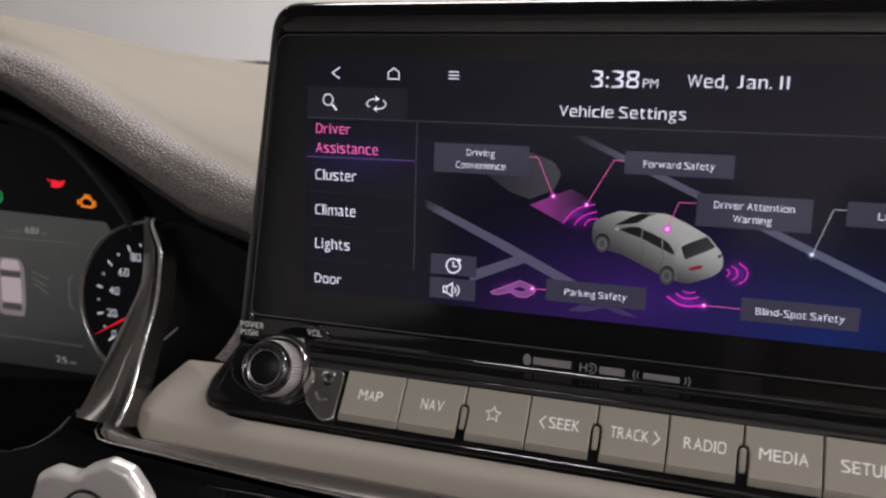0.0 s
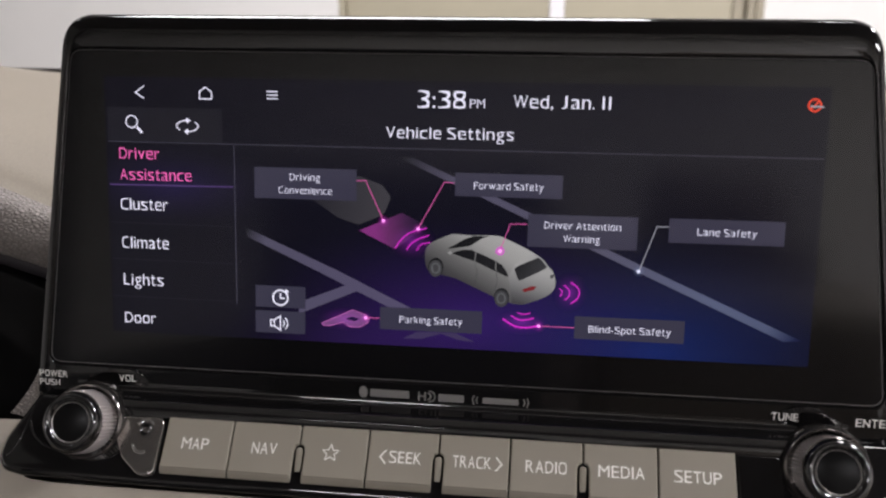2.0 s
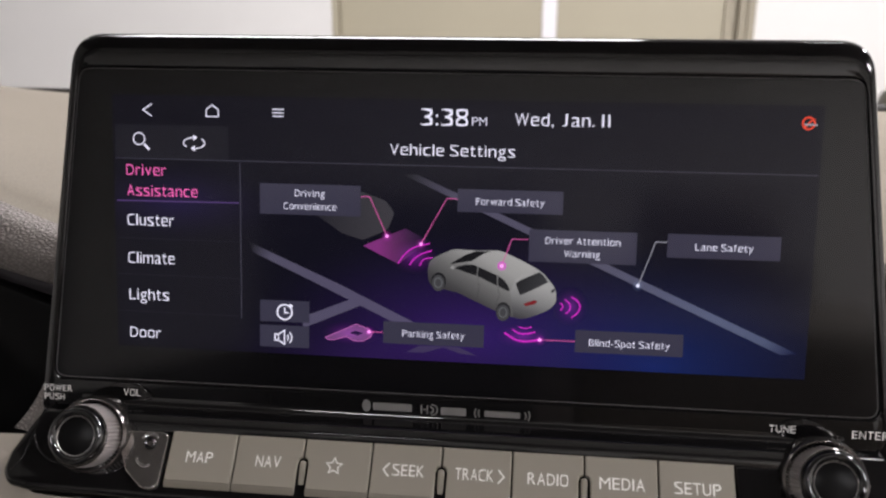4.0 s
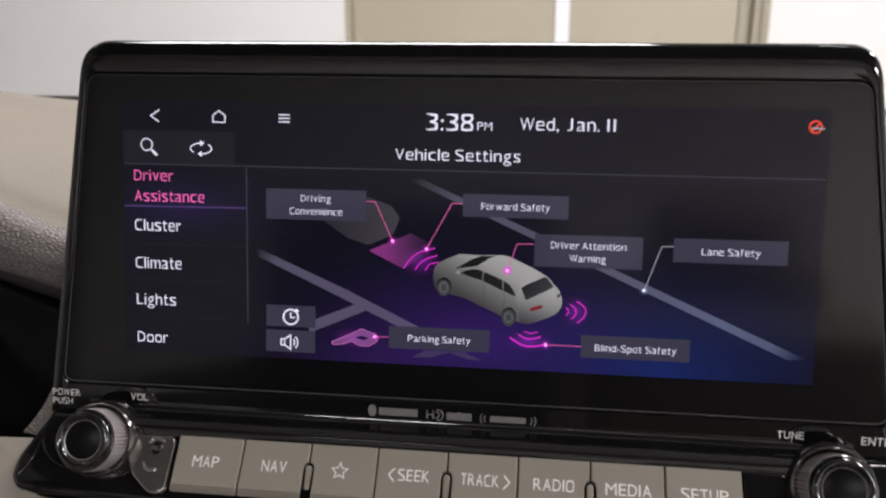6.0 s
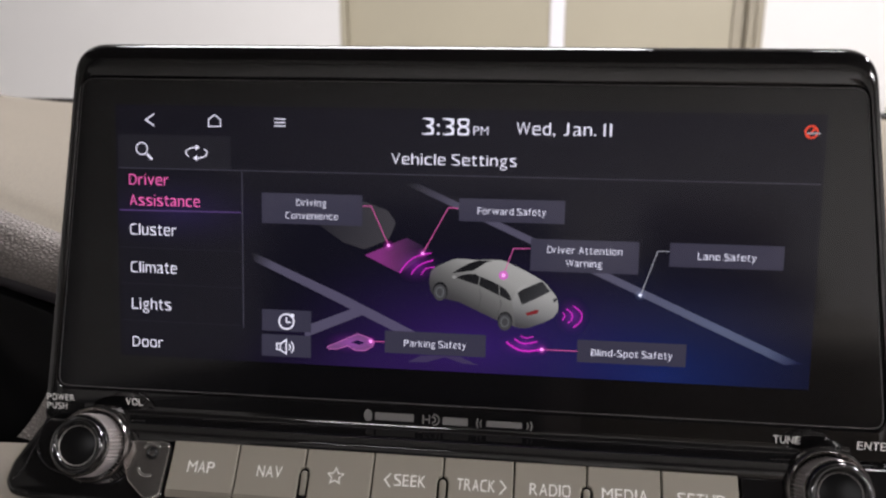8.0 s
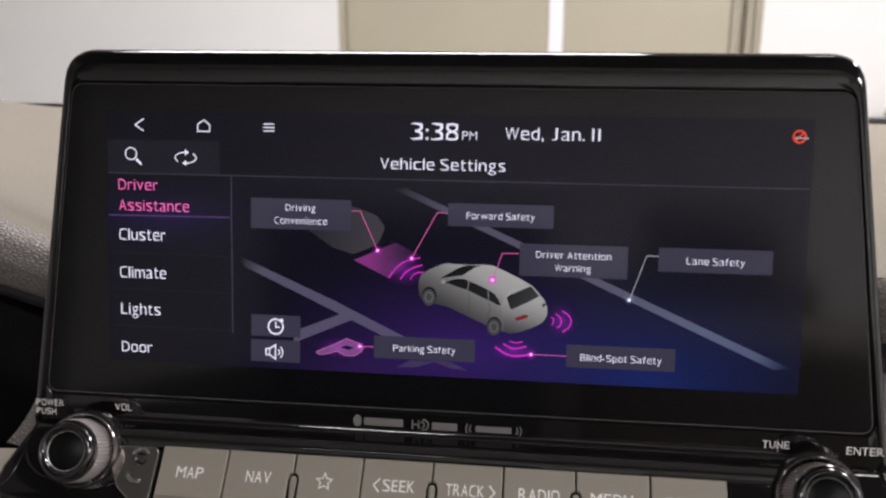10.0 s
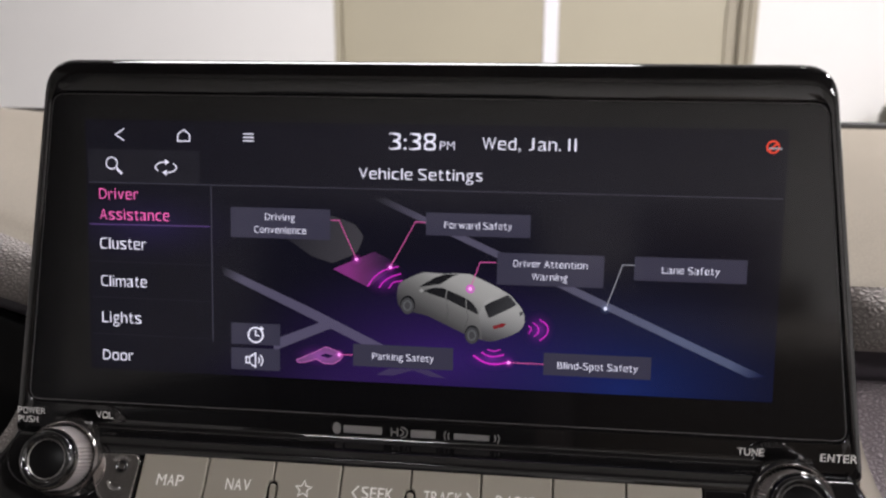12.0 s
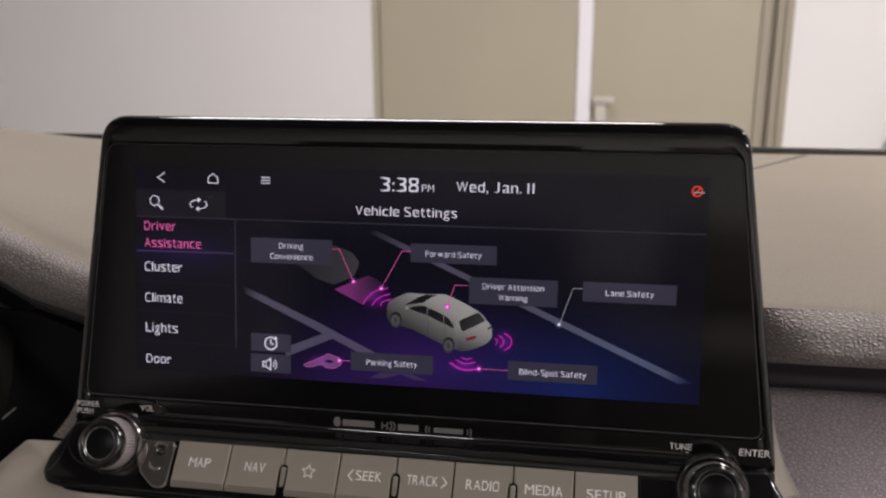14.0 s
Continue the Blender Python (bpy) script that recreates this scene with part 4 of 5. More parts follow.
part("engine_lamp", bm, "warn_amber", cluster, "amber engine outline lamp")
part("mode_lamp", stroke(arc(-418, -36, 3.2, 4.0, n=20), 1.4, CL, 0.6, closed=True), "warn_green", cluster, "green lamp")

# ---------------------------------------------------------------- touch screen unit
unit = thing("infotainment_screen", "wide touch screen in piano black frame showing vehicle settings", "touch screen")
GLASS = [(-147.2, -58.8), (147.2, -58.3), (133.8, 54.6), (-133.8, 55.1)]
OUT = [(-153.4, -73), (153.4, -73), (135.8, 66.9), (-135.8, 67.1)]
MID = [(-149.6, -69.5), (149.6, -69.5), (133.6, 58.0), (-133.6, 58.4)]


def with_depth(loop, low, high):
    """Loop (x, z) to points; depth y runs from low at the foot to high at the top edge."""
    return [(x, low if z < -20 else high, z) for x, z in loop]


r = [4, 4, 5, 5]
rg = rounded(GLASS, r)
inner, outer = rounded(MID, [4, 4, 10, 10], 8), rounded(OUT, [3, 3, 12, 12], 8)
loops = [with_depth(rounded(c, r, 8), y, y) for c, y in ((inset(GLASS, 0.2), 1.5), (inset(GLASS, -0.2), -0.3), (inset(GLASS, -0.8), -0.7))]
for f, deep in ((0.0, 0.0), (0.3, 0.05), (0.55, 0.2), (0.74, 0.55), (0.87, 1.2), (0.95, 2.2), (0.99, 3.2), (1.0, 4.2)):  # a flat face that rolls over at the rim
    loops.append([(p[0] + (q[0] - p[0]) * f, -0.9 + deep, p[1] + (q[1] - p[1]) * f) for p, q in zip(inner, outer)])
loops += [with_depth(outer, 12, 9), with_depth(rounded(inset(OUT, 1), [3, 3, 12, 12], 8), 20, 16), with_depth(rounded(inset(OUT, 8), [3, 3, 12, 12], 8), 27, 22)]
housing = part("frame", rings(bmesh.new(), loops, cap_first=False), "gloss", unit, smooth=25)
part("cover_glass", slab(rg, FACE, 0.0, 2.5, 0.7), "glass", unit, "black cover glass", smooth=12)
bm = stroke(rounded(inset(GLASS, 0.35), r), 0.28, FACE, 0.05, closed=True)
part("glass_edge", bm, "edge", unit, "polished edge of the glass")
chin = spline([(-0.95, -64.6), (-1.1, -66.0), (-1.7, -67.1), (-3.2, -68.0), (-6.2, -69.2), (-8.4, -70.9), (-8.9, -71.6)], 6) + [(-9.0, -74.5), (-4.0, -76.0)]
bm = rings(bmesh.new(), [[(x, float(p[0]), float(p[1])) for p in chin] for x in np.linspace(-136, 136, 9)], close=False, cap_first=False, cap_last=False)
part("chin", bm, "gloss", unit, "curved piano black ledge above the keys", smooth=40)
neck = rounded([(-140, -70), (140, -70), (150, -135), (-150, -135)], 6)
part("neck", slab(neck, plane((0, 16, 0), 0), 0, 30, 2), "gloss", unit, smooth=40)

S0, S1, S2, S3, S4, S5 = 0.06, 0.10, 0.14, 0.18, 0.22, 0.26
display = part("screen", sheet(box4(-121.8, -45.7, 121.8, 45.7), FACE, S0), "screen", unit, "lit dark violet and blue display")


def text(s, x0, x1, base, cap, mat="white", w=S4, bold=-0.006):
    return part("lettering", words(s, x0, x1, base, cap, FACE, w, bold), mat, display)


# top row
part("back_symbol", stroke([(-107.0, 42.6), (-110.3, 40.4), (-107.1, 38.3)], 0.45, FACE, S4), "white", display)
part("home_symbol", stroke([(-87.0, 38.5), (-87.0, 40.9), (-84.8, 42.5), (-82.6, 40.9), (-82.6, 38.5)], 0.42, FACE, S4, closed=True), "white", display)
bm = bmesh.new()
for z in (41.4, 40.2, 39.0):
    stroke([(-63.0, z), (-59.0, z)], 0.42, FACE, S4, bm)
part("menu_symbol", bm, "white", display)
text("3:38", -10.7, 5.5, 36.9, 5.7, bold=-0.002)
text("PM", 6.9, 12.0, 37.1, 2.9, "offwhite")
text("Wed, Jan. 11", 21.5, 53.6, 37.4, 4.2)
part("no_entry_symbol", stroke(arc(117.0, 40.0, 1.9, 1.9), 0.6, FACE, S4, closed=True), "red", display, "red barred circle")
part("no_entry_symbol", stroke([(115.9, 38.8), (118.2, 41.2)], 0.6, FACE, S4), "red", display)
part("no_entry_symbol", stroke([(115.6, 39.6), (119.9, 39.5)], 0.55, FACE, S5), "grey_line", display)
# second row
bm = stroke(arc(-112.0, 30.2, 2.1, 2.1), 0.42, FACE, S4, closed=True)
part("search_symbol", bm, "white", display)
part("search_symbol", stroke([(-110.2, 28.4), (-108.2, 26.4)], 0.85, FACE, S4), "white", display)
bm = stroke(arc(-91.6, 29.1, 3.9, 1.9, 95, 225, 14), 0.45, FACE, S4)
stroke(arc(-91.6, 29.1, 3.9, 1.9, -85, 45, 14), 0.45, FACE, S4, bm)
sheet([(-91.9, 32.1), (-91.9, 29.9), (-90.3, 31.0)], FACE, S5, bm)
sheet([(-91.3, 28.3), (-91.3, 26.1), (-92.9, 27.2)], FACE, S5, bm)
part("swap_symbol", bm, "white", display, "two turning arrows")
text("Vehicle Settings", -21.3, 22.0, 26.6, 3.8)
part("rule", stroke([(-121, 23.2), (121.2, 23.1)], 0.32, FACE, S2), "rule", display)
part("header_tab", sheet(box4(-121, 23.5, -79, 35.2), FACE, S1), "tab", display)
# side menu
part("rule", stroke([(-74.9, 22.6), (-74.7, -33.6)], 0.4, FACE, S2), "rule", display)
text("Driver", -117, -102.2, 17.2, 3.9, "pink")
text("Assistance", -116.9, -90.6, 9.8, 3.9, "pink")
text("Cluster", -117.1, -99.6, -0.9, 4.1)
text("Climate", -117.1, -99.6, -14.7, 4.1)
text("Lights", -117.0, -101.9, -28.2, 4.1)
text("Door", -117.0, -105.3, -42.2, 3.9)
part("selected_rule", stroke([(-121, 8.0), (-75.4, 8.3)], 0.5, FACE, S2), "lead_violet", display)
for z in (-5.5, -18.7, -32.4):
    part("menu_divider", stroke([(-121, z), (-75.6, z - 0.2)], 0.3, FACE, S2), "rule_dim", display)
# drawn road: lanes, ghost car, violet pad
part("lane_line", sheet([(-16.5, 19.8), (-12.0, 20.2), (119.0, -37.0), (113.4, -37.6)], FACE, S1), "lane", display)
part("lane_line", sheet([(-71.5, -5.6), (-70.5, -9.0), (-46.0, -20.0), (-16.0, -33.8), (-9.0, -33.4), (-38.0, -19.8)], FACE, S1), "lane_left", display)
part("lane_line", sheet([(-35.0, -24.8), (-52, -31.8), (-52, -36), (-30.7, -26.7)], FACE, S1 + 0.02), "lane_left", display)
part("lane_line", sheet([(-14.5, -43.0), (-9.8, -40.4), (-3.2, -40.2), (4.1, -40.2), (10.7, -43.0), (5.0, -42.6), (-1.2, -40.6), (-8, -42.8)], FACE, S1), "lane_dim", display)
part("ghost_car", sheet(rounded([(-48, 5.5), (-38, -1.2), (-30.5, -3.4), (-21.8, 0.4), (-19.3, 6.5), (-22.5, 10.6), (-30.5, 13.4), (-44, 12)], 2.5), FACE, S1), "ghost", display, "dim grey car ahead")
part("violet_pad", sheet([(-30.4, -5.4), (-15.5, 1.2), (-6.5, -3.0), (-17.8, -11.4)], FACE, S2), "pad", display)
# drawn car
body = [tuple(map(float, p)) for p in spline([(-6.9, -17.1), (-7.3, -13.7), (-6.6, -10.1), (-4.2, -8.2), (-0.7, -6.5), (2.2, -5.5), (6.1, -5.6), (10.0, -5.7), (13.9, -5.5), (18.1, -5.6), (21.7, -7.0), (26.6, -9.2), (31.4, -11.8), (33.2, -13.2), (35.0, -15.3), (36.4, -16.8), (37.3, -18.8), (37.6, -21.7), (36.7, -23.9), (34.5, -25.8), (30.1, -27.8), (26.2, -29.0), (22.7, -28.6)], 3)] + [(17.0, -26.8), (3.5, -20.8), (-1.3, -19.8), (-6.1, -18.4)]
part("drawn_car_body", sheet(body, FACE, S2), "car_body", display, "silver car drawn from behind")
part("drawn_car_rear", sheet([(21.7, -19.4), (23.5, -15.4), (25.7, -13.4), (29.5, -11.4), (31.4, -11.8), (33.2, -13.2), (35.0, -15.3), (36.4, -16.8), (37.3, -18.8), (37.6, -21.7), (36.7, -23.9), (34.5, -25.8), (30.1, -27.8), (26.2, -29.0), (23.1, -28.5), (22.4, -24.4)], FACE, S3), "car_rear", display)
for o in ([(0.5, -10.7), (2.3, -9.5), (6.1, -7.2), (9.4, -5.9), (14.5, -5.8), (12.2, -6.6), (8.1, -9.4)],
          [(2.1, -12.1), (3.9, -11.3), (6.2, -10.7), (8.8, -10.7), (10.2, -11.3), (9.8, -14.5), (6.3, -13.5)],
          [(10.5, -11.4), (13.1, -12.4), (17.0, -14.1), (17.1, -17.8), (10.1, -14.6)],
          [(17.3, -14.2), (19.4, -15.6), (20.8, -17.5), (21.6, -19.4), (20.7, -19.4), (17.4, -17.8)],
          [(23.5, -16.6), (25.2, -15.4), (31.5, -12.4), (32.3, -12.8), (34.7, -15.7), (31.7, -17.5), (25.4, -20.7), (24.8, -20.1)]):
    part("drawn_car_window", sheet(o, FACE, S4), "car_window", display)
part("drawn_tail_lamp", sheet([(26.5, -23.6), (29.9, -22.3), (31.3, -22.5), (30.5, -23.6), (27.1, -24.6)], FACE, S4), "red_dim", display)
part("drawn_tail_lamp", sheet([(35.7, -18.4), (37.1, -17.9), (36.9, -19.0), (36.0, -19.6)], FACE, S4), "car_window", display)
for cx, cz in ((-3.3, -17.5), (19.6, -27.1)):
    part("drawn_wheel_arch", sheet(arc(cx - 0.1, cz + 0.35, 2.6, 3.3), FACE, S4), "car_window", display)
    part("drawn_wheel", sheet(arc(cx - 0.2, cz - 0.1, 2.3, 2.9), FACE, S4 + 0.02), "tyre_grey", display)
    part("drawn_hub", stroke(arc(cx - 0.2, cz, 1.3, 1.7), 0.45, FACE, S5, closed=True), "grey_dim", display)
for pts in ([(10.0, -14.8), (10.9, -18.3), (10.2, -22.5)], [(17.3, -18.0), (18.0, -20.8), (16.9, -24.6)]):
    part("drawn_door_line", stroke(pts, 0.14, FACE, S4), "door_gap", display)
part("drawn_mirror", sheet([(0.5, -12.0), (1.5, -11.2), (2.3, -11.9), (1.5, -12.7)], FACE, S5), "car_rear", display)
# waves
for pts, wd in (([(-17.8, -11.2), (-15.5, -7.9), (-12.1, -5.3), (-6.8, -3.8)], 0.55), ([(-13.7, -11.6), (-12.1, -9.3), (-9.4, -7.5), (-6, -6.3)], 0.55), ([(-10.2, -11.7), (-8.7, -9.5), (-5.5, -8.7)], 0.45),
                ([(39.1, -22.8), (40, -24), (39.2, -25.6)], 0.45), ([(40.5, -21.6), (42.1, -22.9), (42.5, -24.2), (42.2, -25.5), (41, -26.6)], 0.5), ([(42.7, -20.5), (45, -22.1), (45.8, -24), (45.1, -26.1), (43, -27.9)], 0.55),
                ([(20.1, -34.2), (24, -36.5), (27.8, -37), (32.4, -36.2)], 0.8), ([(22.9, -32.9), (25.3, -34.2), (27.7, -34.3), (30.8, -33.5)], 0.6), ([(25, -31.8), (27.1, -32.4), (29.5, -31.8)], 0.45)):
    part("wave", stroke([tuple(p) for p in spline(pts, 4)], wd * 0.8, FACE, S3), "magenta", display)
# parking letter
part("parking_letter", sheet([(-43.7, -38.9), (-42.9, -39.7), (-40.4, -39.6), (-36.2, -38.2), (-33.4, -39.7), (-30, -39.7), (-27.3, -38), (-26.6, -36.3), (-28, -35.2), (-32.7, -33.6), (-35.4, -35)], FACE, S2), "parking", display)
part("parking_letter", sheet([(-35.1, -36.9), (-32.7, -36.0), (-30, -36.8), (-32, -37.7)], FACE, S3), "screen", display)
part("parking_letter", stroke([(-43.7, -38.9), (-42.9, -39.7), (-40.4, -39.6), (-36.2, -38.2), (-33.4, -39.7), (-30, -39.7), (-27.3, -38), (-26.6, -36.3), (-28, -35.2), (-32.7, -33.6), (-35.4, -35)], 0.3, FACE, S3, closed=True), "parking_line", display)
# lead lines and dots
for pts, mat in (([(-31.3, 11.8), (-28.2, 11.9), (-21.9, -1.7)], "lead"), ([(2.5, 12.0), (-1.1, 12.1), (-9.8, -4.0)], "lead"), ([(27.3, -1.2), (21.7, -1.3), (18.5, -10.6)], "lead"),
                 ([(-28, -36.2), (-22.9, -36.1)], "lead"), ([(32.4, -36.2), (44.6, -36.2)], "lead"), ([(74.1, -0.5), (70.2, -0.6), (65.1, -15.8)], "grey_line")):
    part("lead_line", stroke(pts, 0.3, FACE, S4), mat, display)
for x, z, mat in ((-21.9, -1.7, "dot"), (-9.8, -4.1, "dot"), (18.5, -10.7, "dot"), (-27.9, -36.2, "dot"), (32.5, -36.2, "dot"), (65.0, -15.8, "offwhite")):
    part("marker_dot", sheet(arc(x, z, 0.6, 0.6, n=16), FACE, S5), mat, display)
for x, z in ((-21.9, -1.7), (-9.8, -4.1), (18.5, -10.7), (-27.9, -36.2), (32.5, -36.2)):
    part("marker_halo", sheet(arc(x, z, 2.3, 2.3, n=24), FACE, S5 + 0.04), "halo_magenta", display)
part("marker_halo", sheet(arc(65.0, -15.8, 2.2, 2.2, n=24), FACE, S5 + 0.04), "halo_blue", display)
for x, z, rx, rz in ((-12, -8.5, 9, 6.5), (42.6, -24, 6, 7), (26.5, -35.2, 10, 4.5), (-34.5, -37, 11, 4.5)):
    part("wave_halo", sheet(arc(x, z, rx, rz, n=28), FACE, S3 - 0.02), "halo_violet", display)
part("marker_ring", stroke(arc(18.5, -10.7, 1.25, 1.25, n=20), 0.4, FACE, S5, closed=True), "magenta", display)
# labels
for x0, z0, x1, z1, lines in (
        (-67.7, 4.8, -31.4, 15.6, [("Driving", -55.0, -44.2, 11.2), ("Convenience", -59.0, -40.0, 6.6)]), (2.6, 7.6, 38.7, 15.5, [("Forward Safety", 9.0, 32.4, 10.1)]),
        (27.6, -8.8, 64.0, 2.3, [("Driver Attention", 33.2, 58.5, -2.5), ("Warning", 39.7, 51.8, -6.9)]), (74.1, -5.7, 111.1, 2.4, [("Lane Safety", 83.3, 102.3, -3.1)]),
        (-22.8, -40.0, 13.0, -32.0, [("Parking Safety", -15.9, 6.2, -37.4)]), (44.6, -40.0, 81.2, -32.1, [("Blind-Spot Safety", 49.4, 76.8, -37.6)])):
    part("label_box", sheet(box4(x0, z0, x1, z1), FACE, S3), "box", display)
    for s, a, b, base in lines:
        text(s, a, b, base + 0.05, 2.38, "offwhite", bold=-0.007)
part("key_box", sheet(box4(-67.8, -34.0, -49.6, -26.2), FACE, S3), "box", display)
part("key_box", sheet(box4(-67.9, -43.3, -49.7, -35.3), FACE, S3), "box", display)
bm = stroke(arc(-58.7, -30.4, 2.7, 2.7), 0.6, FACE, S4, closed=True)
stroke([(-58.7, -28.7), (-58.7, -30.6), (-57.2, -30.6)], 0.5, FACE, S4, bm)
part("timer_symbol", bm, "white", display)
part("timer_symbol", stroke([(-57.0, -27.7), (-56.0, -28.5)], 1.2, FACE, S5), "white", display)
bm = stroke([(-62.3, -38.6), (-61.0, -38.6), (-58.8, -37.1), (-58.8, -42.2), (-61.0, -40.8), (-62.3, -40.8)], 0.5, FACE, S4, closed=True)
stroke([(-61.0, -38.6), (-61.0, -40.8)], 0.4, FACE, S4, bm)
stroke(arc(-58.6, -39.7, 1.3, 1.3, -55, 55, 8), 0.45, FACE, S4, bm)
stroke(arc(-58.6, -39.7, 2.5, 2.6, -50, 50, 8), 0.45, FACE, S4, bm)
part("sound_symbol", bm, "white", display)

# printed marks below the glass
MARK = plane((0, -1.0, 0), 0)
for word, x0, x1, base, cap in (("POWER", -150.4, -139.4, -63.7, 2.35), ("PUSH", -150.4, -142.5, -67.0, 2.3), ("VOL", -119.3, -112.8, -64.0, 2.5), ("TUNE", 111.0, 119.7, -64.0, 2.5), ("ENTER", 138.0, 149.9, -64.7, 2.7)):
    part("print_mark", words(word, x0, x1, base, cap, MARK, 0.9, 0.004), "print", housing)
# three makers' marks as plain shapes
bm = sheet(arc(-28.3, -62.9, 1.55, 2.2, n=24), MARK, 0.25)
sheet(rounded(box4(-25.9, -64.4, -11.8, -61.6), 0.5), MARK, 0.3, bm)
part("maker_mark", bm, "print_dim", housing, "grey oval and bar")
bm = stroke(arc(-4.6, -63.2, 1.9, 1.9, -100, 100, 12), 0.5, MARK, 0.3)
stroke(arc(-5.4, -63.2, 1.3, 1.1, -90, 90, 10), 0.5, MARK, 0.3, bm)
for x in (-8.4, -6.2):
    stroke([(x, -61.6), (x, -64.8)], 0.5, MARK, 0.3, bm)
stroke([(-8.4, -63.2), (-6.2, -63.2)], 0.5, MARK, 0.3, bm)
sheet(rounded(box4(-1.5, -64.8, 7.5, -62.0), 0.5), MARK, 0.3, bm)
part("maker_mark", bm, "print_dim", housing, "grey ring and bar")
bm = sheet(rounded(box4(14.0, -64.6, 26.6, -62.4), 0.5), MARK, 0.3)
for s in (-1, 1):
    stroke([(20.3 + s * 8.0, -62.2), (20.3 + s * 8.5, -63.5), (20.3 + s * 8.0, -64.8)], 0.45, MARK, 0.3, bm)
    stroke([(20.3 + s * 9.2, -61.8), (20.3 + s * 9.8, -63.5), (20.3 + s * 9.2, -65.2)], 0.45, MARK, 0.3, bm)
part("maker_mark", bm, "print_dim", housing, "grey bar between arcs")

# ---------------------------------------------------------------- control panel with keys and knobs
panel = thing("control_panel", "piano black control panel with a row of grey keys", "control panel")
half = [(-104, 0.8), (-112, 6.3), (-149.3, 6.5), (-154.2, -3.4), (-157.8, -11), (-158.6, -18), (-155.6, -22.3), (-148, -23.6), (-138, -23.8), (-100, -24.3)]
out = half + [(-x, v) for x, v in reversed(half)]
out = rounded(out, [2, 2, 3, 6, 8, 5, 5, 5, 6, 6, 6, 6, 5, 5, 5, 8, 6, 3, 2, 2], 3)
part("panel", slab(out, SLOPE, -1.6, 9, 2.6, steps=5), "gloss", panel, smooth=40)
# rounded ridges where the panel rises to the knobs
for s in (-1, 1):
    for line in ([(-148.6, 5.7), (-149.4, 1.0), (-150.5, -5.8), (-152.0, -12.4), (-155.1, -17.5)], [(-149.7, -4.1), (-147.3, -8.7), (-142.1, -12.6), (-135.5, -14.6), (-128.9, -17.0)]):
        pts = [SLOPE @ Vector((-s * float(p[0]), float(p[1]), -1.75)) for p in spline(line, 5)]
        part("panel_ridge", tube(pts, 0.4, 8), "gloss", panel, "polished ridge", smooth="all")
# glossy end pieces between knob and keys
for s in (-1, 1):
    o = [(-98.4, -0.6), (-98.7, -20.8), (-104, -21.6), (-111.5, -15.5), (-115.5, -8), (-115, -1)] if s < 0 else [(99.2, -0.6), (99.4, -20.8), (106, -21.2), (113, -20.8), (113.4, -0.6)]
    o = rounded(o, [1, 1, 4, 8, 6, 3] if s < 0 else [1, 1, 3, 3, 2], 5)
    # the left piece's grey reflection is put into a lighter metal colour
    part("end_piece", slab(o, SLOPE, 0.0, 5, 0.7, steps=5), "end_gloss" if s < 0 else "gloss", panel, "raised glossy end piece", smooth=40)
    if s < 0:
        part("dimple", lathe([(2.3, -0.4), (2.2, 0.5), (1.7, 0.8), (1.2, 0.4), (0.9, -0.3), (0.1, -0.4)], SLOPE @ Matrix.Translation((s * 104.6, -5.3, 0.0)), n=24), "gloss", panel, "small round dimple", smooth=60)
        for a0, a1, z0 in ((40, 150, -5.6), (195, 300, -9.6)):  # reflections in the basin round the dimple, modelled as chrome crescents
            angles = [radians(a0 + (a1 - a0) * k / 14) for k in range(15)]
            crescent = [(-104.9 + 3.9 * math.cos(a), z0 + 4.3 * math.sin(a)) for a in angles]
            crescent += [(-104.7 + 3.2 * math.cos(a), z0 + 3.2 * math.sin(a)) for a in reversed(angles)]
            part("basin_glint", slab(crescent, SLOPE, 0.35, 1.0, 0.25), "chrome", panel, "chrome crescent shaped as a reflection by the dimple", smooth="all")

EDGES = [-97.2, -72.7, -48.2, -24.1, 0.4, 24.6, 49.0, 73.5, 98.7]
NAMES = ["MAP", "NAV", "", "SEEK", "TRACK", "RADIO", "MEDIA", "SETUP"]
SPANS = [(-90.3, -80.6), (-64.9, -56.0), None, (-16.4, -5.4), (5.4, 18.4), (30.0, 43.6), (54.0, 69.0), (78.6, 93.8)]


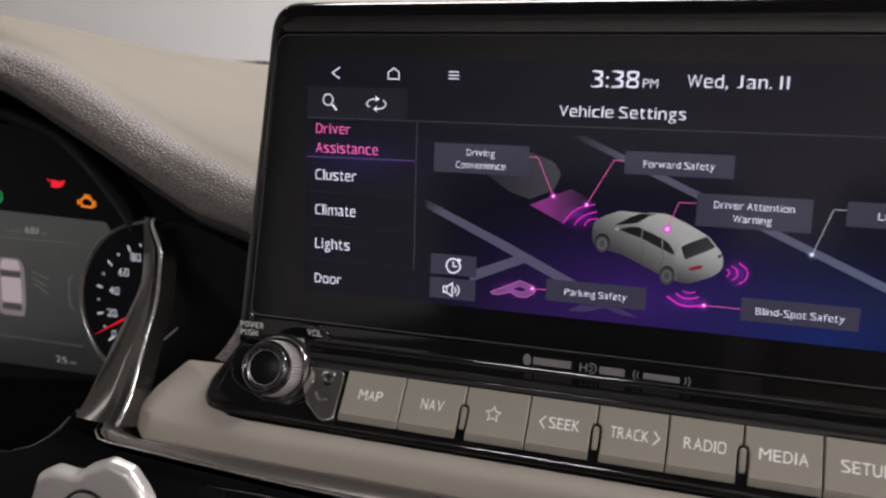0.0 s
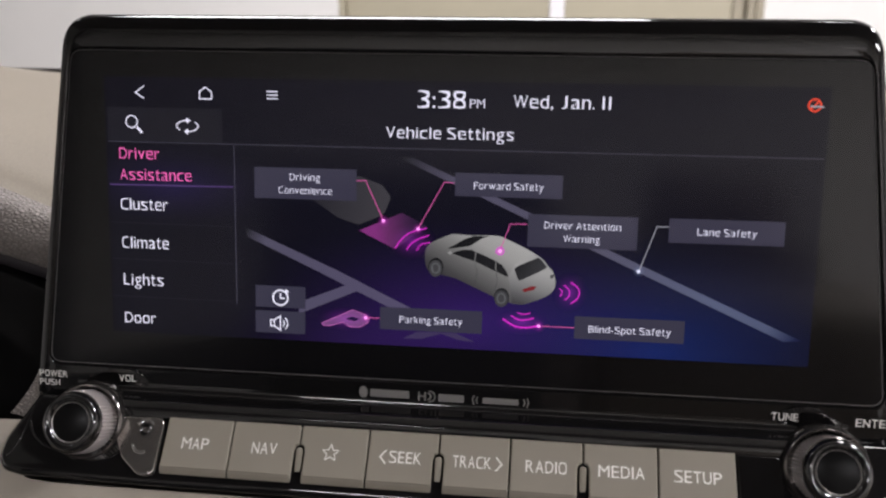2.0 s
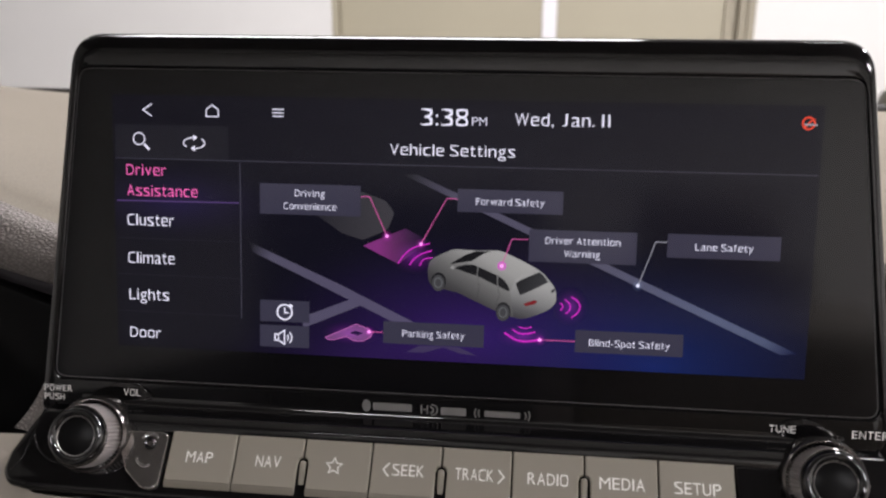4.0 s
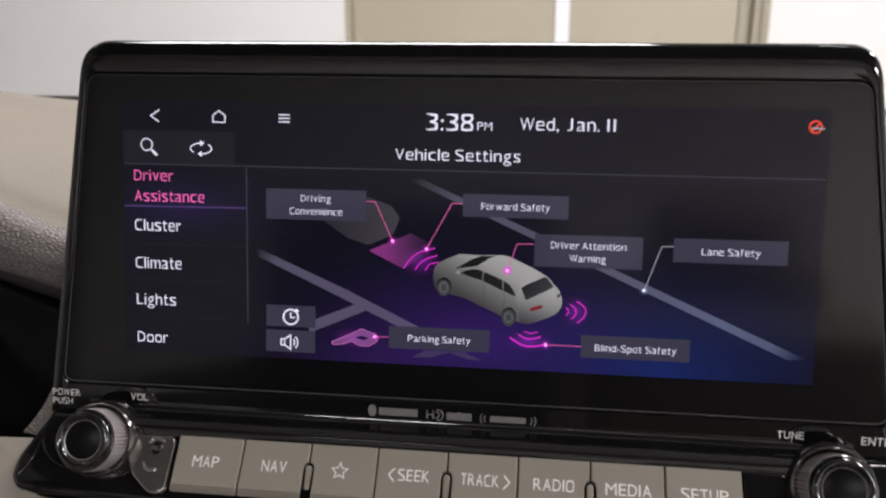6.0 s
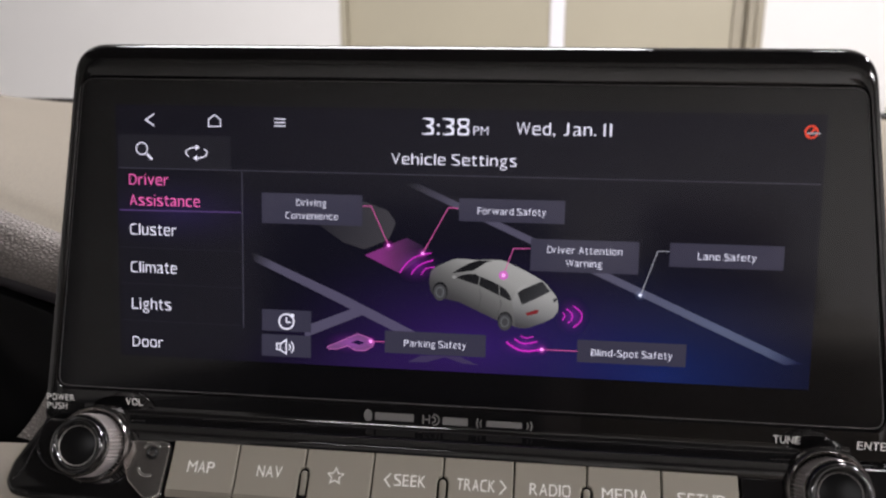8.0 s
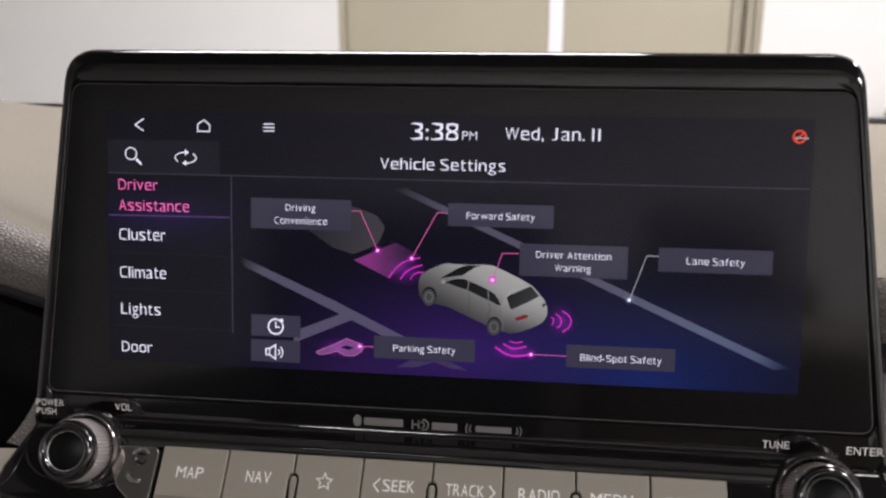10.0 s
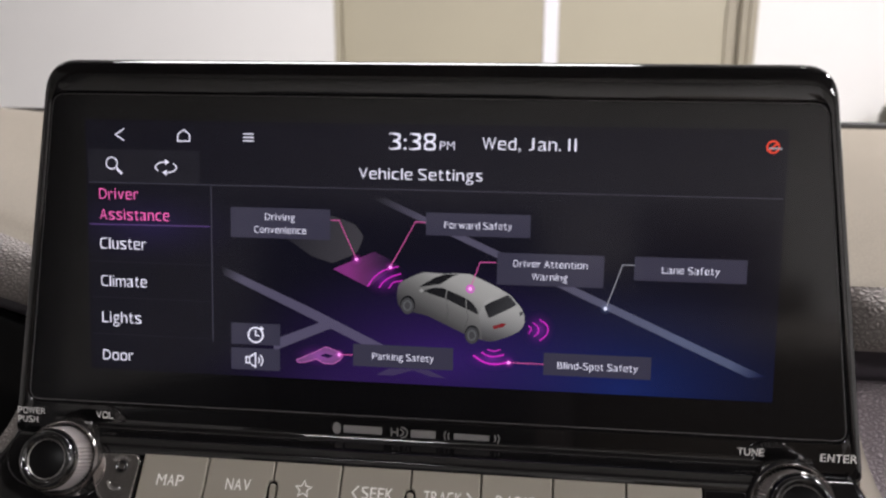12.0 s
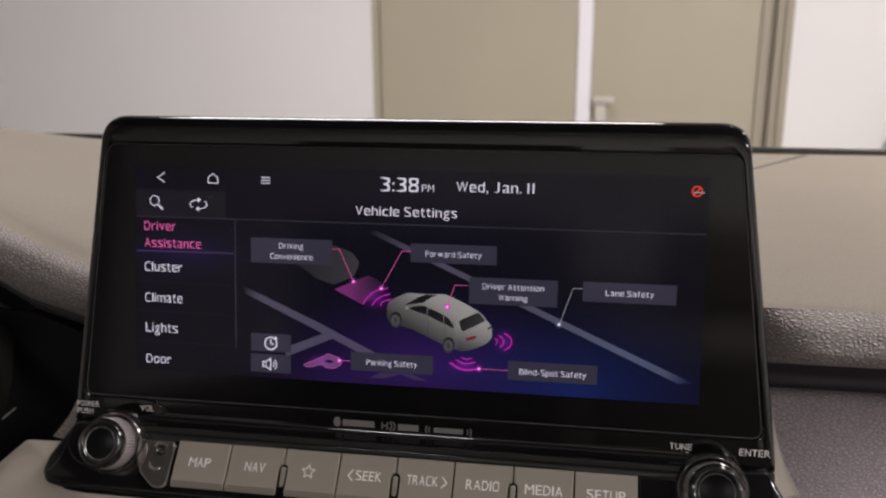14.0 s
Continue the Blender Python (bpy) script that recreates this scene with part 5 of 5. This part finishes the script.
def key(x0, x1, name, span, slot_left, slot_right):
    k = thing("key", "grey plastic %s key with white print" % (name.lower() or "star"), "key", "row of keys")
    g = 0.28
    o = [(x0 + g, -21.0), (x1 - g, -21.0)]
    o += [(x1 - g, -0.2), (x0 + g, -0.2)]
    if slot_right:
        o = [(x0 + g, -21.0), (x1 - 2.0, -21.0), (x1 - 2.0, -9.0), (x1 - 1.5, -7.4), (x1 - g, -6.8), (x1 - g, -0.2), (x0 + g, -0.2)]
    if slot_left:
        o = [(x0 + 2.0, -21.0), (x1 - g, -21.0), (x1 - g, -0.2), (x0 + g, -0.2), (x0 + g, -6.8), (x0 + 1.5, -7.4), (x0 + 2.0, -9.0)]
    o = ccw(o)
    bm = bmesh.new()
    body_o = [(u, max(v, -17.8)) for u, v in o]
    rings(bm, [[SLOPE @ Vector((u, v, -5)) for u, v in body_o], [SLOPE @ Vector((u, v, -0.4)) for u, v in body_o], [SLOPE @ Vector((u, v, 0)) for u, v in inset(body_o, 0.35)]])
    cap = part("key_cap", bm, "button", k, smooth=30)
    low = [p for p in o if p[1] < -20]
    a, b = min(p[0] for p in low), max(p[0] for p in low)
    bm = bmesh.new()
    sec = [(-17.75, -0.15), (-18.3, -0.35), (-21.0, -2.6), (-21.2, -4.9), (-17.75, -4.9)]
    rings(bm, [[SLOPE @ Vector((u, v, w)) for v, w in sec] for u in (a, b)])
    part("key_foot", bm, "button", k, smooth=30)
    if name:
        part("print_mark", words(name, span[0], span[1], -11.0, 3.9, SLOPE, 0.1), "key_print", cap)
    else:
        star = []
        for i in range(10):
            rr = 2.9 if i % 2 == 0 else 1.35
            an = radians(90 + 36 * i)
            star.append((-36.9 + rr * math.cos(an), -9.2 + rr * math.sin(an)))
        part("print_mark", stroke(star, 0.42, SLOPE, 0.1, closed=True), "key_print", cap)
    if name == "SEEK":
        part("print_mark", stroke([(-17.6, -6.9), (-19.6, -9.2), (-17.6, -11.5)], 0.5, SLOPE, 0.1), "key_print", cap)
    if name == "TRACK":
        part("print_mark", stroke([(20.0, -6.9), (22.0, -9.2), (20.0, -11.5)], 0.5, SLOPE, 0.1), "key_print", cap)
    return k


for i, name in enumerate(NAMES):
    key(EDGES[i], EDGES[i + 1], name, SPANS[i], i in (2, 4, 6), i in (1, 3, 5))
# slim ridges between the pairs of keys
for i in (2, 4, 6):
    x = EDGES[i]
    rib = thing("key_ridge", "slim grey ridge between two keys", "key ridge", "ridges between keys")
    o = rounded([(x - 1.15, -21.5), (x + 1.15, -21.5), (x + 1.15, -7.8), (x - 1.15, -7.8)], [0.2, 0.2, 1.1, 1.1], 4)
    bm = slab(o, SLOPE, -0.3, 5, 0.5)
    for v in bm.verts:  # the ridge slopes away towards its foot
        if v.co.z < -88:
            v.co += SLOPE.to_3x3() @ Vector((0, 0, -2.2))
    part("ridge", bm, "button", rib, smooth=40)


def knob(x, label, group):
    k = thing("rotary_knob", label, "knob", group)
    m = plane((x, -21.5, -73.2), KNOB)
    part("bezel", lathe([(11.9, -19), (12.0, -10.4), (12.4, -9.2), (12.9, -8.9), (13.5, -9.4), (14.1, -10.8), (14.4, -13.5), (14.6, -20)], m, n=96), "dark_chrome", k, "raised smoked chrome ring", smooth=50)
    bm = bmesh.new()
    n = 104
    loops = []
    for w, r0, dr in ((-17, 11.1, 0.36), (-2.3, 10.6, 0.36), (-1.8, 10.2, 0.1)):
        loops.append([m @ Vector(((r0 + (dr if i % 2 else -dr)) * math.cos(2 * math.pi * i / n), (r0 + (dr if i % 2 else -dr)) * math.sin(2 * math.pi * i / n), w)) for i in range(n)])
    rings(bm, loops, cap_first=False)
    part("knurled_ring", bm, "knurl", k, "silver knurled grip")
    # coarse toothed skirt below the ring
    bm = bmesh.new()
    teeth = 120
    loops = [[m @ Vector(((r0 + (0.3 if i % 2 else -0.3)) * math.cos(2 * math.pi * i / teeth), (r0 + (0.3 if i % 2 else -0.3)) * math.sin(2 * math.pi * i / teeth) - 3.0, w)) for i in range(teeth)] for w, r0 in ((-19, 14.2), (-12.0, 14.0), (-11.3, 13.2))]
    part("toothed_skirt", rings(bm, loops, cap_first=False), "dark_chrome", k, "dark toothed skirt")
    part("collar", lathe([(10.5, -2.2), (10.75, -1.7), (10.75, -1.2), (10.4, -0.9), (10.2, -1.4)], m), "dark_chrome", k, "thin smoked chrome collar", smooth=40)
    cap = part("cap", lathe([(10.4, -1.8), (10.35, -0.6), (9.9, 0.5), (9.2, 1.25), (8.4, 1.35), (7.7, 0.8), (7.1, 0.1), (7.0, -0.2)], m, n=96), "cap_rim", k, "piano black cap", smooth=50)
    part("cap_face", lathe([(7.05, -0.6), (7.0, -0.05), (6.8, 0.05), (0.05, 0.05)], m), "cap_face", cap, "satin black face", smooth=30)
    part("face_ring", lathe([(6.66, 0.0), (6.69, 0.25), (6.79, 0.32), (6.89, 0.25), (6.92, 0.0)], m), "satin", cap, "thin silver ring", smooth=50)
    return k


knob(-127.2, "piano black volume knob with knurled silver grip", "pair of rotary knobs")
knob(127.0, "piano black tuning knob with knurled silver grip", "pair of rotary knobs")
